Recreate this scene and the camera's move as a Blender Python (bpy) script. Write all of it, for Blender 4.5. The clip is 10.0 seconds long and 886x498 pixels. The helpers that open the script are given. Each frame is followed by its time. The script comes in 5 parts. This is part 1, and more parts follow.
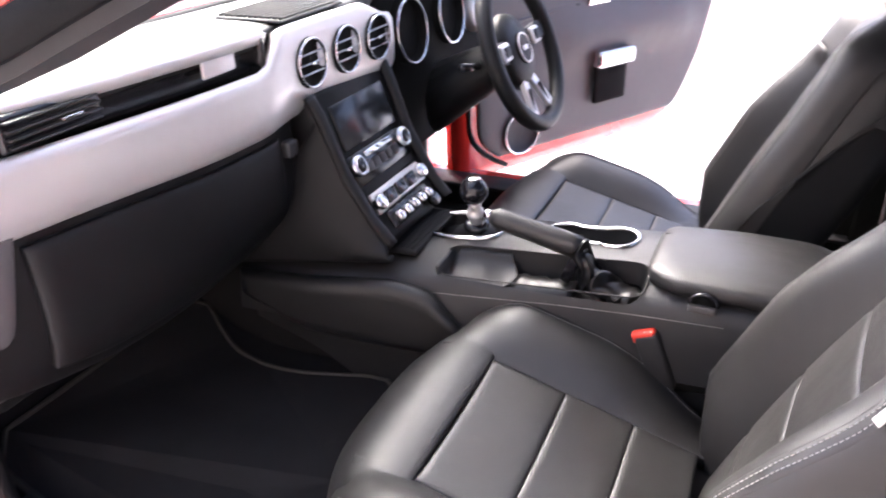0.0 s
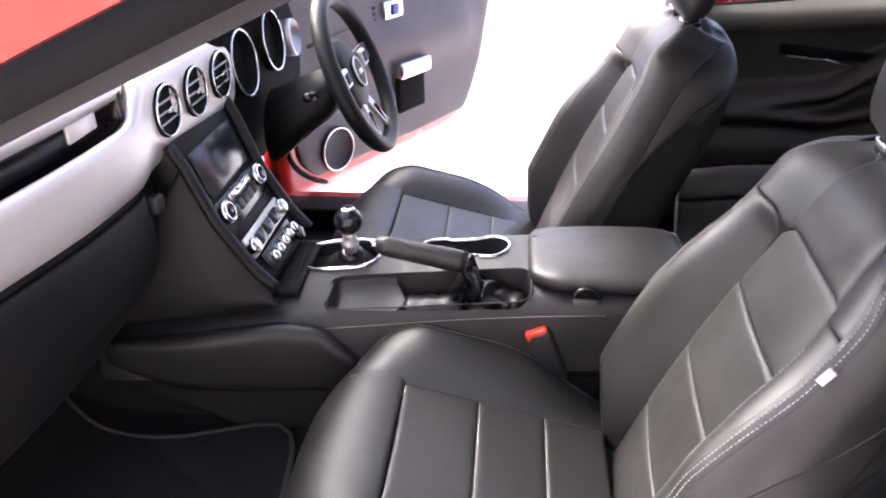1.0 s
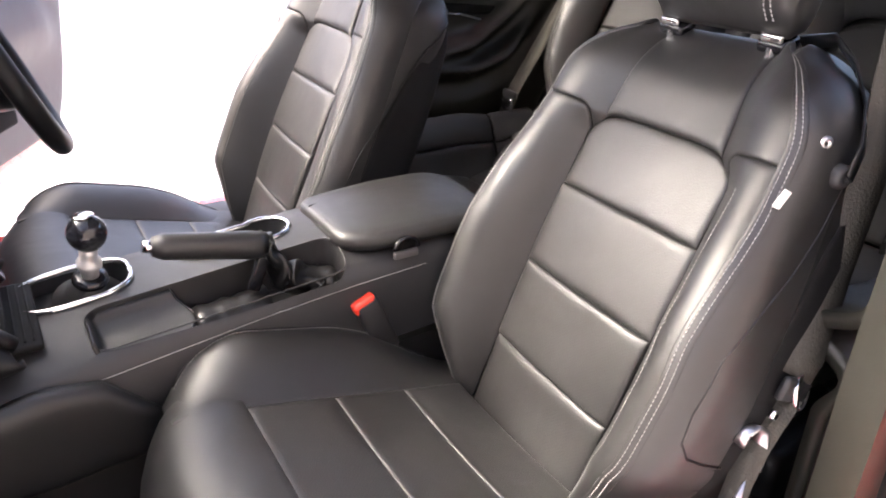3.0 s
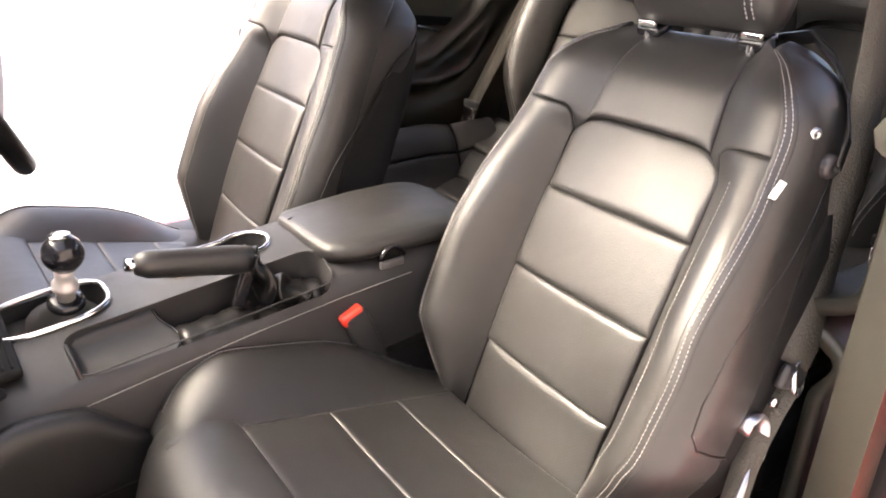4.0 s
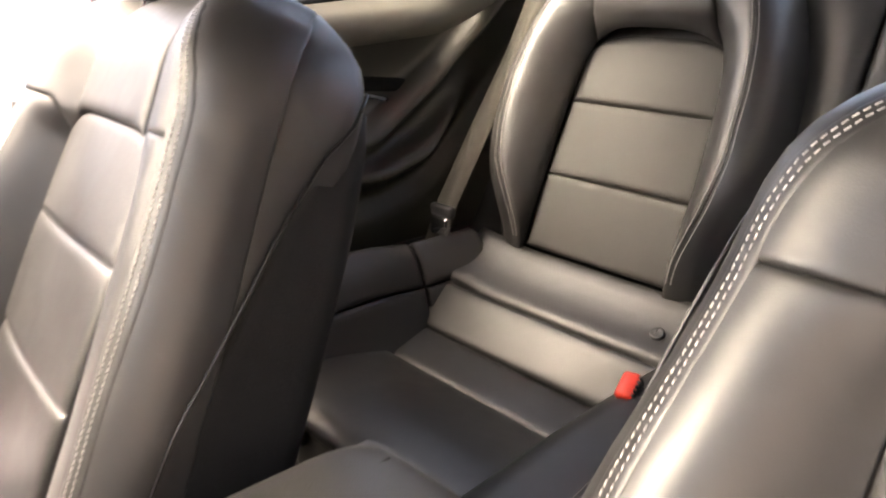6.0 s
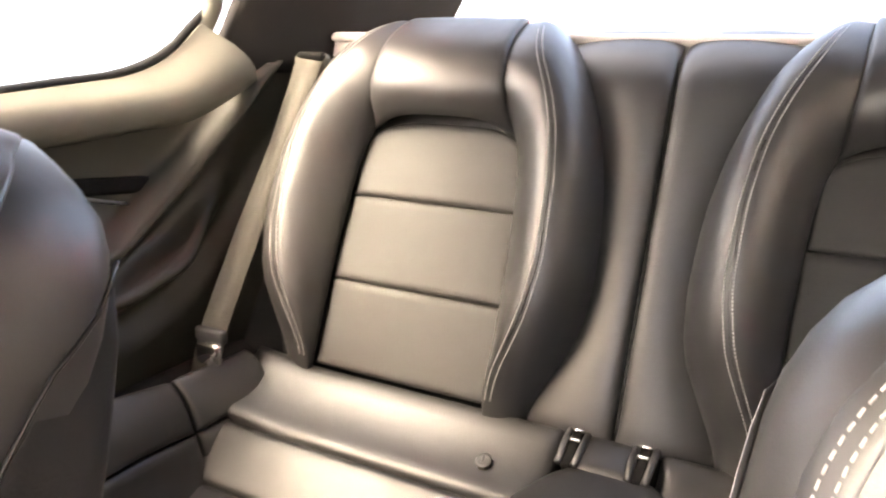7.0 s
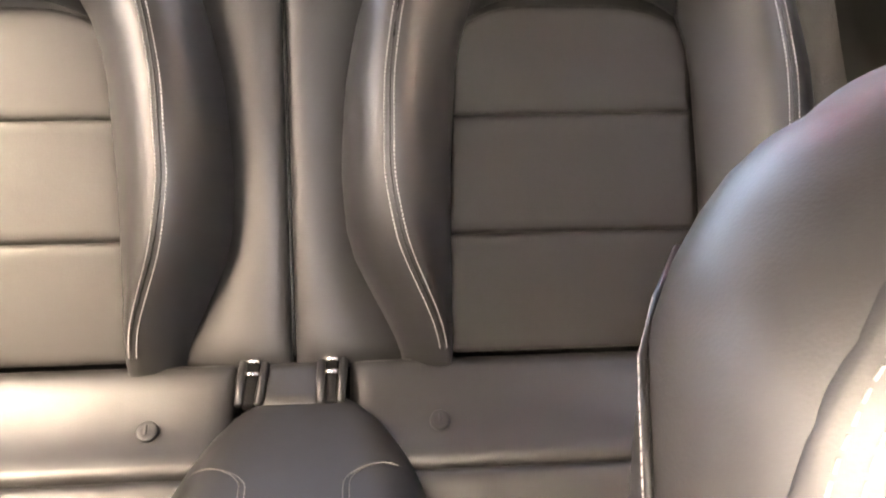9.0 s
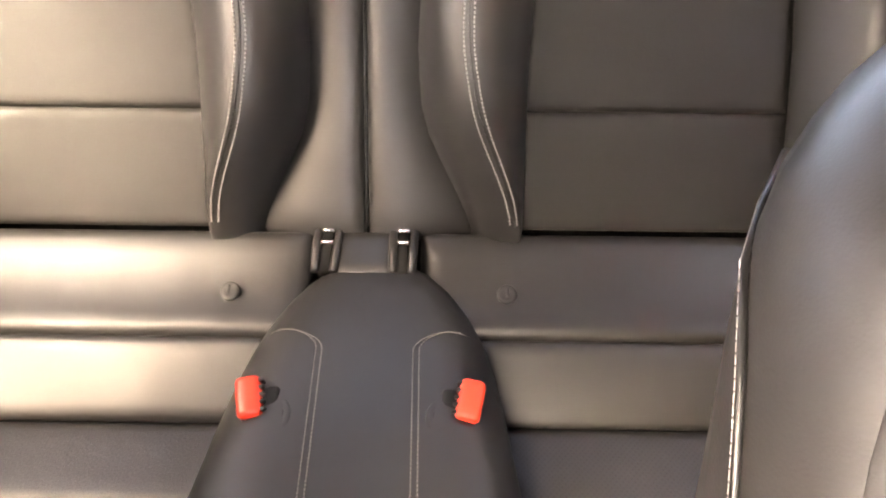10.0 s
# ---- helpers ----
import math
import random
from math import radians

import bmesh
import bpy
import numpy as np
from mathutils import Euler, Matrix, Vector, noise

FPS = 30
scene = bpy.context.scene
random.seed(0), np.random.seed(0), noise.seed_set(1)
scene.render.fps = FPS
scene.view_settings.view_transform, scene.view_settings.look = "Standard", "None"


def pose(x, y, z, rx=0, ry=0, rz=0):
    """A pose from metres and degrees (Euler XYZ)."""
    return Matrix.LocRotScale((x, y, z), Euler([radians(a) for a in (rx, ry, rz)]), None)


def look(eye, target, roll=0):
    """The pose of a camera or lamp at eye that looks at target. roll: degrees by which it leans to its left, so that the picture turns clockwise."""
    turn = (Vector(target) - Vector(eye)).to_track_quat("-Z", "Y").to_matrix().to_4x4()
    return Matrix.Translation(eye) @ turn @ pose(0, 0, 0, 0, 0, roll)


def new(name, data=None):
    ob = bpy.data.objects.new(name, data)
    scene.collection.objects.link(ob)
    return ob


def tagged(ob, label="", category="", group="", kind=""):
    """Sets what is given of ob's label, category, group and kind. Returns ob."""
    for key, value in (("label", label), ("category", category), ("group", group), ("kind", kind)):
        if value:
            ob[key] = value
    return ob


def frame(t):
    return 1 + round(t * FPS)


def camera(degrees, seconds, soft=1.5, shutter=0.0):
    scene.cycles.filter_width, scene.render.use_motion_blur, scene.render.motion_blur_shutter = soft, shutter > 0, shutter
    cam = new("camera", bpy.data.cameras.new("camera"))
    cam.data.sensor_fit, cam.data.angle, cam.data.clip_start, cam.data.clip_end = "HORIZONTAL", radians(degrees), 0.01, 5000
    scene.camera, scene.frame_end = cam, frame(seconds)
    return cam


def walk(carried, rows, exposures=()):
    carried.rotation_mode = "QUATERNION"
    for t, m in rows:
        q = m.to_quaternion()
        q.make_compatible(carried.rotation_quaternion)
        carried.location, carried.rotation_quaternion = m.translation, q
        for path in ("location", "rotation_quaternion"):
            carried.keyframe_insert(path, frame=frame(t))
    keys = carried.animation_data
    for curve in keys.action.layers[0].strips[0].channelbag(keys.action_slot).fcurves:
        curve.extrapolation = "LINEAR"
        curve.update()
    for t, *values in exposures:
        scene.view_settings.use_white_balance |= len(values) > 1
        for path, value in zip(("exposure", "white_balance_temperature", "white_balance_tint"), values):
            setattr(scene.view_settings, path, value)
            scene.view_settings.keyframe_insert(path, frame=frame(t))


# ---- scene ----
from math import cos, sin, pi, sqrt, hypot

# camera and walk
cam = camera(61.6, 10.0, soft=1.9, shutter=0.3)
PATH = [
    (0, (0.498, -1.17, 1.267), (-0.271, 0.417, 0.322), -2.1),
    (0.5, (0.375, -1.163, 1.3), (-0.013, 0.543, 0.331), -1.4),
    (1, (0.299, -1.221, 1.324), (0.124, 0.525, 0.364), -1.1),
    (1.5, (0.267, -1.266, 1.315), (0.214, 0.495, 0.37), -0.9),
    (2, (0.206, -1.254, 1.278), (0.266, 0.513, 0.342), -0.8),
    (2.5, (0.1, -1.12, 1.21), (0.63, 0.568, 0.278), 0.4),
    (2.7, (0.013, -1.078, 1.177), (0.777, 0.53, 0.266), 1.6),
    (3.8, (-0.126, -1.008, 1.135), (0.947, 0.443, 0.272), 1.1),
    (4, (-0.126, -1.002, 1.134), (0.96, 0.449, 0.287), 1.1),
    (4.5, (-0.081, -0.928, 1.118), (1.026, 0.524, 0.302), 1.1),
    (5, (0.036, -0.719, 1.069), (1.149, 0.74, 0.272), 1.0),
    (5.2, (0.093, -0.605, 1.022), (1.217, 0.853, 0.241), 1.0),
    (6.3, (0.371, -0.257, 0.997), (1.783, 1.021, 0.389), 0.2),
    (6.5, (0.395, -0.220, 1.002), (1.918, 0.944, 0.431), 0.4),
    (7, (0.431, -0.150, 1.028), (2.144, 0.744, 0.508), 1.0),
    (7.5, (0.457, -0.101, 1.053), (2.314, 0.429, 0.535), 0.3),
    (8, (0.486, -0.086, 1.043), (2.409, 0.043, 0.508), 0.2),
    (8.5, (0.524, -0.075, 1.045), (2.411, -0.169, 0.392), 0.3),
    (9, (0.563, -0.067, 1.011), (2.382, -0.202, 0.191), 0.3),
    (9.5, (0.582, -0.057, 1.007), (2.284, -0.174, -0.036), 0.5),
    (10, (0.563, -0.053, 1.02), (2.216, -0.026, -0.106), 0.2),
]
walk(cam, [(t, look(e, q, r)) for t, e, q, r in PATH],
     exposures=[(0.0, 2.5, 6700, 15), (2.5, 2.5, 6900, 14), (4.0, 2.9, 8100, 13), (5.2, 2.3, 7800, 11), (6.3, 3.6, 8800, 12), (7.5, 4.25, 9100, 13), (9.0, 4.4, 9400, 15), (10.0, 4.25, 9700, 16)])

# world and light: bright overcast day round the car
world = bpy.data.worlds.new("world")
scene.world = world
world.use_nodes = True
wn = world.node_tree.nodes
sky = wn.new("ShaderNodeTexSky")
sky.sky_type = "NISHITA"
sky.sun_disc = False
sky.sun_elevation = radians(44.0)
sky.sun_rotation = radians(308.0)
sky.air_density = 0.4
sky.ozone_density = 0.5
sky.dust_density = 2.5
wn["Background"].inputs["Strength"].default_value = 0.30
world.node_tree.links.new(sky.outputs[0], wn["Background"].inputs["Color"])
sun = new("sun", bpy.data.lights.new("sun", "SUN"))
sun.data.energy, sun.data.angle, sun.data.color = 0.68, radians(30), (0.96, 0.975, 1.0)
sun.matrix_world = look((-5.67, 4.43, 6.95), (0, 0, 0))


# ---- materials ----
def material(name, color, rough=0.5, metal=0.0, grain=0.0, grain_size=0.002, stain=0.15, stain_size=0.12, coat=0.0, spec=0.5,
             perforated=False, weave=False, rough_var=0.1):
    """Principled surface with fine relief, and tone and gloss that vary at a larger scale."""
    m = bpy.data.materials.new(name)
    m.use_nodes = True
    nt = m.node_tree
    bsdf = nt.nodes["Principled BSDF"]
    link = nt.links.new
    bsdf.inputs["Metallic"].default_value = metal
    bsdf.inputs["Coat Weight"].default_value = coat
    bsdf.inputs["Coat Roughness"].default_value = 0.05
    bsdf.inputs["Specular IOR Level"].default_value = spec
    co = nt.nodes.new("ShaderNodeTexCoord")
    big = nt.nodes.new("ShaderNodeTexNoise")
    big.inputs["Scale"].default_value = 1 / stain_size
    big.inputs["Detail"].default_value = 5
    link(co.outputs["Object"], big.inputs["Vector"])
    ramp = nt.nodes.new("ShaderNodeMapRange")
    ramp.inputs["From Min"].default_value, ramp.inputs["From Max"].default_value = 0.15, 0.85
    ramp.inputs["To Min"].default_value, ramp.inputs["To Max"].default_value = 1 - stain, 1 + stain
    link(big.outputs["Fac"], ramp.inputs["Value"])
    tone = nt.nodes.new("ShaderNodeVectorMath")
    tone.operation = "SCALE"
    tone.inputs[0].default_value = color
    link(ramp.outputs[0], tone.inputs["Scale"])
    col = tone.outputs[0]
    rr = nt.nodes.new("ShaderNodeMapRange")
    rr.inputs["From Min"].default_value, rr.inputs["From Max"].default_value = 0.15, 0.85
    rr.inputs["To Min"].default_value, rr.inputs["To Max"].default_value = max(0.02, rough - rough_var), min(1, rough + rough_var)
    link(big.outputs["Fac"], rr.inputs["Value"])
    link(rr.outputs[0], bsdf.inputs["Roughness"])
    height = None
    if grain > 0:
        if weave:
            fine = nt.nodes.new("ShaderNodeTexNoise")
            fine.inputs["Scale"].default_value = 1 / grain_size
            fine.inputs["Detail"].default_value = 6
            height = fine.outputs["Fac"]
        else:
            fine = nt.nodes.new("ShaderNodeTexVoronoi")
            fine.feature = "SMOOTH_F1"
            fine.inputs["Scale"].default_value = 1 / grain_size
            height = fine.outputs["Distance"]
        link(co.outputs["Object"], fine.inputs["Vector"])
        bump = nt.nodes.new("ShaderNodeBump")
        bump.inputs["Strength"].default_value = grain
        bump.inputs["Distance"].default_value = grain_size * 0.5
        link(height, bump.inputs["Height"])
        last = bump
        wr = nt.nodes.new("ShaderNodeTexNoise")
        wr.inputs["Scale"].default_value = 14
        wr.inputs["Detail"].default_value = 2.5
        wr.inputs["Roughness"].default_value = 0.45
        link(co.outputs["Object"], wr.inputs["Vector"])
        bump2 = nt.nodes.new("ShaderNodeBump")
        bump2.inputs["Strength"].default_value = 0.2
        bump2.inputs["Distance"].default_value = 0.01
        link(wr.outputs["Fac"], bump2.inputs["Height"])
        link(bump2.outputs[0], bump.inputs["Normal"])
        if perforated:
            # holes punched in rows, laid along the panel's own slope
            along = nt.nodes.new("ShaderNodeVectorMath")
            along.operation = "DOT_PRODUCT"
            along.inputs[1].default_value = perforated
            link(co.outputs["Object"], along.inputs[0])
            split = nt.nodes.new("ShaderNodeSeparateXYZ")
            link(co.outputs["Object"], split.inputs[0])
            flat = nt.nodes.new("ShaderNodeCombineXYZ")
            link(split.outputs["Y"], flat.inputs["X"])
            link(along.outputs["Value"], flat.inputs["Y"])
            turn = nt.nodes.new("ShaderNodeVectorRotate")
            turn.rotation_type = "Z_AXIS"
            turn.inputs["Angle"].default_value = radians(45)
            link(flat.outputs[0], turn.inputs["Vector"])
            holes = nt.nodes.new("ShaderNodeTexVoronoi")
            holes.voronoi_dimensions = "2D"
            holes.inputs["Scale"].default_value = 235
            holes.inputs["Randomness"].default_value = 0.04
            link(turn.outputs[0], holes.inputs["Vector"])
            step = nt.nodes.new("ShaderNodeMapRange")
            step.inputs["From Min"].default_value, step.inputs["From Max"].default_value = 0.18, 0.3
            link(holes.outputs["Distance"], step.inputs["Value"])
            mul = nt.nodes.new("ShaderNodeVectorMath")
            mul.operation = "SCALE"
            link(col, mul.inputs[0])
            mix = nt.nodes.new("ShaderNodeMapRange")
            mix.inputs["To Min"].default_value = 0.35
            link(step.outputs[0], mix.inputs["Value"])
            link(mix.outputs[0], mul.inputs["Scale"])
            col = mul.outputs[0]
        link(last.outputs[0], bsdf.inputs["Normal"])
    link(col, bsdf.inputs["Base Color"])
    return m


LEATHER = material("black_leather", (0.011, 0.0108, 0.0108), 0.46, spec=0.6, grain=0.1, grain_size=0.0011, stain=0.15)
GAITER = material("soft_leather", (0.004, 0.004, 0.0042), 0.33, spec=0.4, grain=0.1, grain_size=0.0011)
PERF = material("perforated_leather", (0.012, 0.0118, 0.0119), 0.42, spec=0.6, grain=0.3, grain_size=0.0016, stain=0.15, perforated=(0.415, 0.0, 0.91))
CPERF = material("cushion_leather", (0.012, 0.0118, 0.0119), 0.42, spec=0.6, grain=0.3, grain_size=0.0016, stain=0.15, perforated=(0.97, 0.0, -0.25))
INSERT = material("matte_leather", (0.018, 0.0174, 0.017), 0.62, grain=0.3, grain_size=0.0012, stain=0.12, spec=0.25)
VINYL = material("vinyl", (0.008, 0.008, 0.0083), 0.46, grain=0.3, grain_size=0.0014)
PLASTIC = material("dark_plastic", (0.016, 0.016, 0.017), 0.5, grain=0.35, grain_size=0.0010)
BLACKP = material("black_plastic", (0.006, 0.006, 0.0065), 0.5, spec=0.25, grain=0.3, grain_size=0.001)
GLOSS = material("gloss_black", (0.010, 0.010, 0.012), 0.16, rough_var=0.05)
CARPET = material("carpet", (0.018, 0.0175, 0.018), 0.95, grain=0.9, grain_size=0.0025, weave=True, stain=0.35, spec=0.1)
SILVER = material("silver_trim", (0.60, 0.585, 0.575), 0.36, metal=0.55, grain=0.06, grain_size=0.0008, stain=0.04, rough_var=0.05)
CHROME = material("chrome", (0.78, 0.78, 0.78), 0.14, metal=1.0, rough_var=0.06, stain=0.05)
STEEL = material("brushed_steel", (0.45, 0.45, 0.46), 0.3, metal=1.0)
RED = material("red_paint", (0.62, 0.030, 0.020), 0.25, coat=1.0, stain=0.03, rough_var=0.05)
BUTTON = material("red_button", (0.75, 0.045, 0.025), 0.4, stain=0.08)
CARD = material("door_card", (0.075, 0.071, 0.072), 0.6, grain=0.3, grain_size=0.0012, stain=0.06)
TRIM = material("quarter_trim", (0.020, 0.020, 0.0155), 0.42, spec=0.45, grain=0.35, grain_size=0.0012)
WEB = material("webbing", (0.058, 0.055, 0.047), 0.75, grain=1.0, grain_size=0.003, weave=True, spec=0.2)
THREAD = material("light_thread", (0.32, 0.31, 0.30), 0.7)
RUBBER = material("rubber", (0.004, 0.004, 0.0042), 0.8, spec=0.25, grain=0.2)
# rear pillar trim, darkened and dulled to stand for the shade it is in
PSHADE = material("shaded_pillar", (0.014, 0.0135, 0.013), 0.95, grain=0.5, grain_size=0.002, weave=True, spec=0.05)
PTRIM = material("pillar_trim", (0.022, 0.021, 0.022), 0.7, grain=0.4, grain_size=0.0012)
LINER = material("headliner", (0.05, 0.048, 0.047), 0.95, grain=0.5, grain_size=0.002, weave=True, spec=0.1)
# paler than the quarter trim: the sill's window light is in the colour
SILL = material("lit_sill_trim", (0.075, 0.073, 0.06), 0.7, grain=0.3, grain_size=0.0012, stain=0.08)
PAPER = material("white_label", (0.5, 0.49, 0.47), 0.6, stain=0.05)
FLOOR = material("pale_floor", (0.80, 0.80, 0.80), 0.6, stain=0.04, stain_size=0.8)
WALLW = material("white_wall", (0.82, 0.82, 0.82), 0.8, stain=0.03, stain_size=0.8)
# warm grey of the added wall, chosen for the light it throws back
GREYW = material("bounce_wall_grey", (0.42, 0.385, 0.345), 0.8, stain=0.1, stain_size=0.8)
DULL_THREAD = material("grey_thread", (0.2, 0.19, 0.165), 0.7, stain=0.1)
# near-black; on recesses and under the dash it stands for shade
HOLE = material("matte_shade_black", (0.006, 0.006, 0.006), 0.9, spec=0.1)
SHUT = material("red_shutter", (0.20, 0.010, 0.012), 0.85, stain=0.08, spec=0.1)
SHELF = material("parcel_shelf", (0.42, 0.39, 0.37), 0.9, grain=0.5, grain_size=0.002, weave=True, spec=0.2)
SCREEN = material("dark_screen", (0.008, 0.009, 0.011), 0.2, rough_var=0.04, spec=0.4)
BLUE = material("blue_window", (0.02, 0.03, 0.25), 0.3)


def glass_material():
    m = bpy.data.materials.new("clear_glass")
    m.use_nodes = True
    b = m.node_tree.nodes["Principled BSDF"]
    b.inputs["Transmission Weight"].default_value = 1.0
    b.inputs["Roughness"].default_value = 0.0
    b.inputs["IOR"].default_value = 1.05
    b.inputs["Base Color"].default_value = (0.92, 0.96, 0.94, 1)
    return m


GLASS = glass_material()

# ---- building helpers ----
ORIGIN = {}


SHIFT = [Vector((0, 0, 0))]


def thing(name, at, label, category, group="", kind=""):
    """A top-level Empty at the base of a thing."""
    e = new(name)
    at = Vector(at) + SHIFT[0]
    e.location = at
    e.empty_display_size = 0.05
    ORIGIN[e] = Vector(at)
    return tagged(e, label, category, group, kind)


def part(name, bm, mat, parent=None, label="", smooth=True, kind="", auto=None):
    """Links a bmesh, given in world metres, as one mesh object, under a thing or a part."""
    o = ORIGIN.get(parent, Vector((0, 0, 0)))
    if parent is not None:
        bmesh.ops.translate(bm, verts=bm.verts, vec=SHIFT[0] - o)
    me = bpy.data.meshes.new(name)
    bm.to_mesh(me)
    bm.free()
    me.materials.append(mat)
    if smooth:
        me.polygons.foreach_set("use_smooth", [True] * len(me.polygons))
        if auto:
            me.set_sharp_from_angle(angle=radians(auto))
    ob = new(name, me)
    ob.parent = parent
    ORIGIN[ob] = o
    return tagged(ob, label, kind=kind)


def solo(name, bm, mat, label, category, kind="", group="", smooth=True, auto=40):
    """A thing that is one mesh."""
    ob = part(name, bm, mat, None, smooth=smooth, auto=auto)
    return tagged(ob, label, category, group, kind)


def spread(n):
    return [(1 - cos(pi * i / n)) / 2 for i in range(n + 1)]


def smoothstep(a, b, x):
    t = min(1, max(0, (x - a) / (b - a)))
    return t * t * (3 - 2 * t)


def table(pts, x):
    """Smooth value between given (x, y) pairs."""
    if x <= pts[0][0]:
        return pts[0][1]
    for (x0, y0), (x1, y1) in zip(pts, pts[1:]):
        if x <= x1:
            t = (x - x0) / (x1 - x0)
            return y0 + (y1 - y0) * t
    return pts[-1][1]


def skin(bm, rows, closed=False):
    """Quads over rows of vertices."""
    for a, b in zip(rows, rows[1:]):
        n = len(a)
        for i in range(n if closed else n - 1):
            j = (i + 1) % n
            try:
                bm.faces.new((a[i], a[j], b[j], b[i]))
            except ValueError:
                pass


def pad(fn, nu=14, nv=14, puff=0.008, eu=0.12, ev=0.12, thick=0.02, sign=1, even=False):
    """A stuffed panel over the surface fn(u, v), closed behind; its edges sink into the seams."""
    us = [i / nu for i in range(nu + 1)] if even else spread(nu)
    vs = [i / nv for i in range(nv + 1)] if even else spread(nv)

    def bulge(t, e):
        k = min(t, 1 - t) / e if e > 0 else 1
        return sqrt(max(0, 1 - (1 - min(1, k)) ** 2))
    bm = bmesh.new()
    top, low = [], []
    h = 1e-3
    for u in us:
        ra, rb = [], []
        for v in vs:
            p = Vector(fn(u, v))
            u0, u1, v0, v1 = max(0, u - h), min(1, u + h), max(0, v - h), min(1, v + h)
            n = (Vector(fn(u1, v)) - Vector(fn(u0, v))).cross(Vector(fn(u, v1)) - Vector(fn(u, v0)))
            if n.length < 1e-12:
                n = Vector((0, 0, 1))
            n = n.normalized() * sign
            k = bulge(u, eu) * bulge(v, ev)
            ra.append(bm.verts.new(p + n * (puff * k)))
            rb.append(bm.verts.new(p - n * thick))
        top.append(ra)
        low.append(rb)
    skin(bm, top)
    skin(bm, [r[::-1] for r in low])
    rim = lambda g: g[0][:-1] + [r[-1] for r in g[:-1]] + g[-1][:0:-1] + [r[0] for r in g[:0:-1]]
    ta, tb = rim(top), rim(low)
    skin(bm, [ta, tb], closed=True)
    bmesh.ops.remove_doubles(bm, verts=bm.verts, dist=1e-5)
    bmesh.ops.recalc_face_normals(bm, faces=bm.faces)
    return bm


def loft(loops, cap=True):
    """A closed skin over loops of points."""
    bm = bmesh.new()
    rows = [[bm.verts.new(p) for p in lp] for lp in loops]
    skin(bm, rows, closed=True)
    if cap:
        bm.faces.new(rows[0][::-1])
        bm.faces.new(rows[-1])
    bmesh.ops.recalc_face_normals(bm, faces=bm.faces)
    return bm


def tube(points, r, seg=8, flat=None, bm=None):
    """A round (or flattened) rod along points."""
    own = bm is None
    bm = bm or bmesh.new()
    pts = [Vector(p) for p in points]
    rows = []
    side = None
    for i, p in enumerate(pts):
        t = (pts[min(i + 1, len(pts) - 1)] - pts[max(i - 1, 0)]).normalized()
        if side is None:
            side = t.cross(Vector((0, 0, 1)))
            if side.length < 0.1:
                side = t.cross(Vector((1, 0, 0)))
        side = (side - t * side.dot(t)).normalized()
        up = side.cross(t)
        rr = r(i / (len(pts) - 1)) if callable(r) else r
        rows.append([bm.verts.new(p + side * (cos(2 * pi * k / seg) * rr) + up * (sin(2 * pi * k / seg) * (flat or rr))) for k in range(seg)])
    skin(bm, rows, closed=True)
    bm.faces.new(rows[0][::-1])
    bm.faces.new(rows[-1])
    if own:
        bmesh.ops.recalc_face_normals(bm, faces=bm.faces)
    return bm


def ring(center, axis, r, tube_r, seg=40, sub=10, squash=1.0):
    """A torus."""
    q = Vector(axis).to_track_quat("Z", "Y")
    bm = bmesh.new()
    rows = []
    for i in range(seg):
        a = 2 * pi * i / seg
        rows.append([bm.verts.new(Vector(center) + q @ Vector(((r + tube_r * cos(b)) * cos(a), (r + tube_r * cos(b)) * sin(a), tube_r * squash * sin(b))))
                     for b in (2 * pi * k / sub for k in range(sub))])
    skin(bm, rows + [rows[0]], closed=True)
    bmesh.ops.recalc_face_normals(bm, faces=bm.faces)
    return bm


def lathe(center, axis, profile, seg=24):
    """A turned body: profile of (radius, height along the axis)."""
    q = Vector(axis).to_track_quat("Z", "Y")
    loops = [[Vector(center) + q @ Vector((max(r, 1e-4) * cos(2 * pi * k / seg), max(r, 1e-4) * sin(2 * pi * k / seg), z)) for k in range(seg)] for r, z in profile]
    return loft(loops)


def box(c, size, bevel=0.004, m=None, segs=2):
    """A box with rounded edges; m turns it about its centre."""
    bm = bmesh.new()
    bmesh.ops.create_cube(bm, size=1)
    bmesh.ops.scale(bm, vec=size, verts=bm.verts)
    if bevel:
        bmesh.ops.bevel(bm, geom=bm.edges[:], offset=min(bevel, min(size) * 0.45), segments=segs, affect="EDGES", profile=0.5)
    if m is not None:
        bmesh.ops.transform(bm, matrix=m, verts=bm.verts)
    bmesh.ops.translate(bm, vec=c, verts=bm.verts)
    return bm


def join(*bms):
    """Several bmeshes as one."""
    out = bms[0]
    for b in bms[1:]:
        me = bpy.data.meshes.new("tmp")
        b.to_mesh(me)
        b.free()
        out.from_mesh(me)
        bpy.data.meshes.remove(me)
    return out


def ribbon(points, width_dir, width, thick=0.0015):
    """A strap along points: width_dir(i) or a vector gives its breadth."""
    bm = bmesh.new()
    rows = []
    pts = [Vector(p) for p in points]
    for i, p in enumerate(pts):
        t = (pts[min(i + 1, len(pts) - 1)] - pts[max(i - 1, 0)]).normalized()
        w = Vector(width_dir)
        w = (w - t * w.dot(t)).normalized() * (width / 2)
        n = t.cross(w).normalized() * thick
        rows.append([bm.verts.new(p - w - n), bm.verts.new(p + w - n), bm.verts.new(p + w + n), bm.verts.new(p - w + n)])
    skin(bm, rows, closed=True)
    bm.faces.new(rows[0][::-1])
    bm.faces.new(rows[-1])
    bmesh.ops.recalc_face_normals(bm, faces=bm.faces)
    return bm


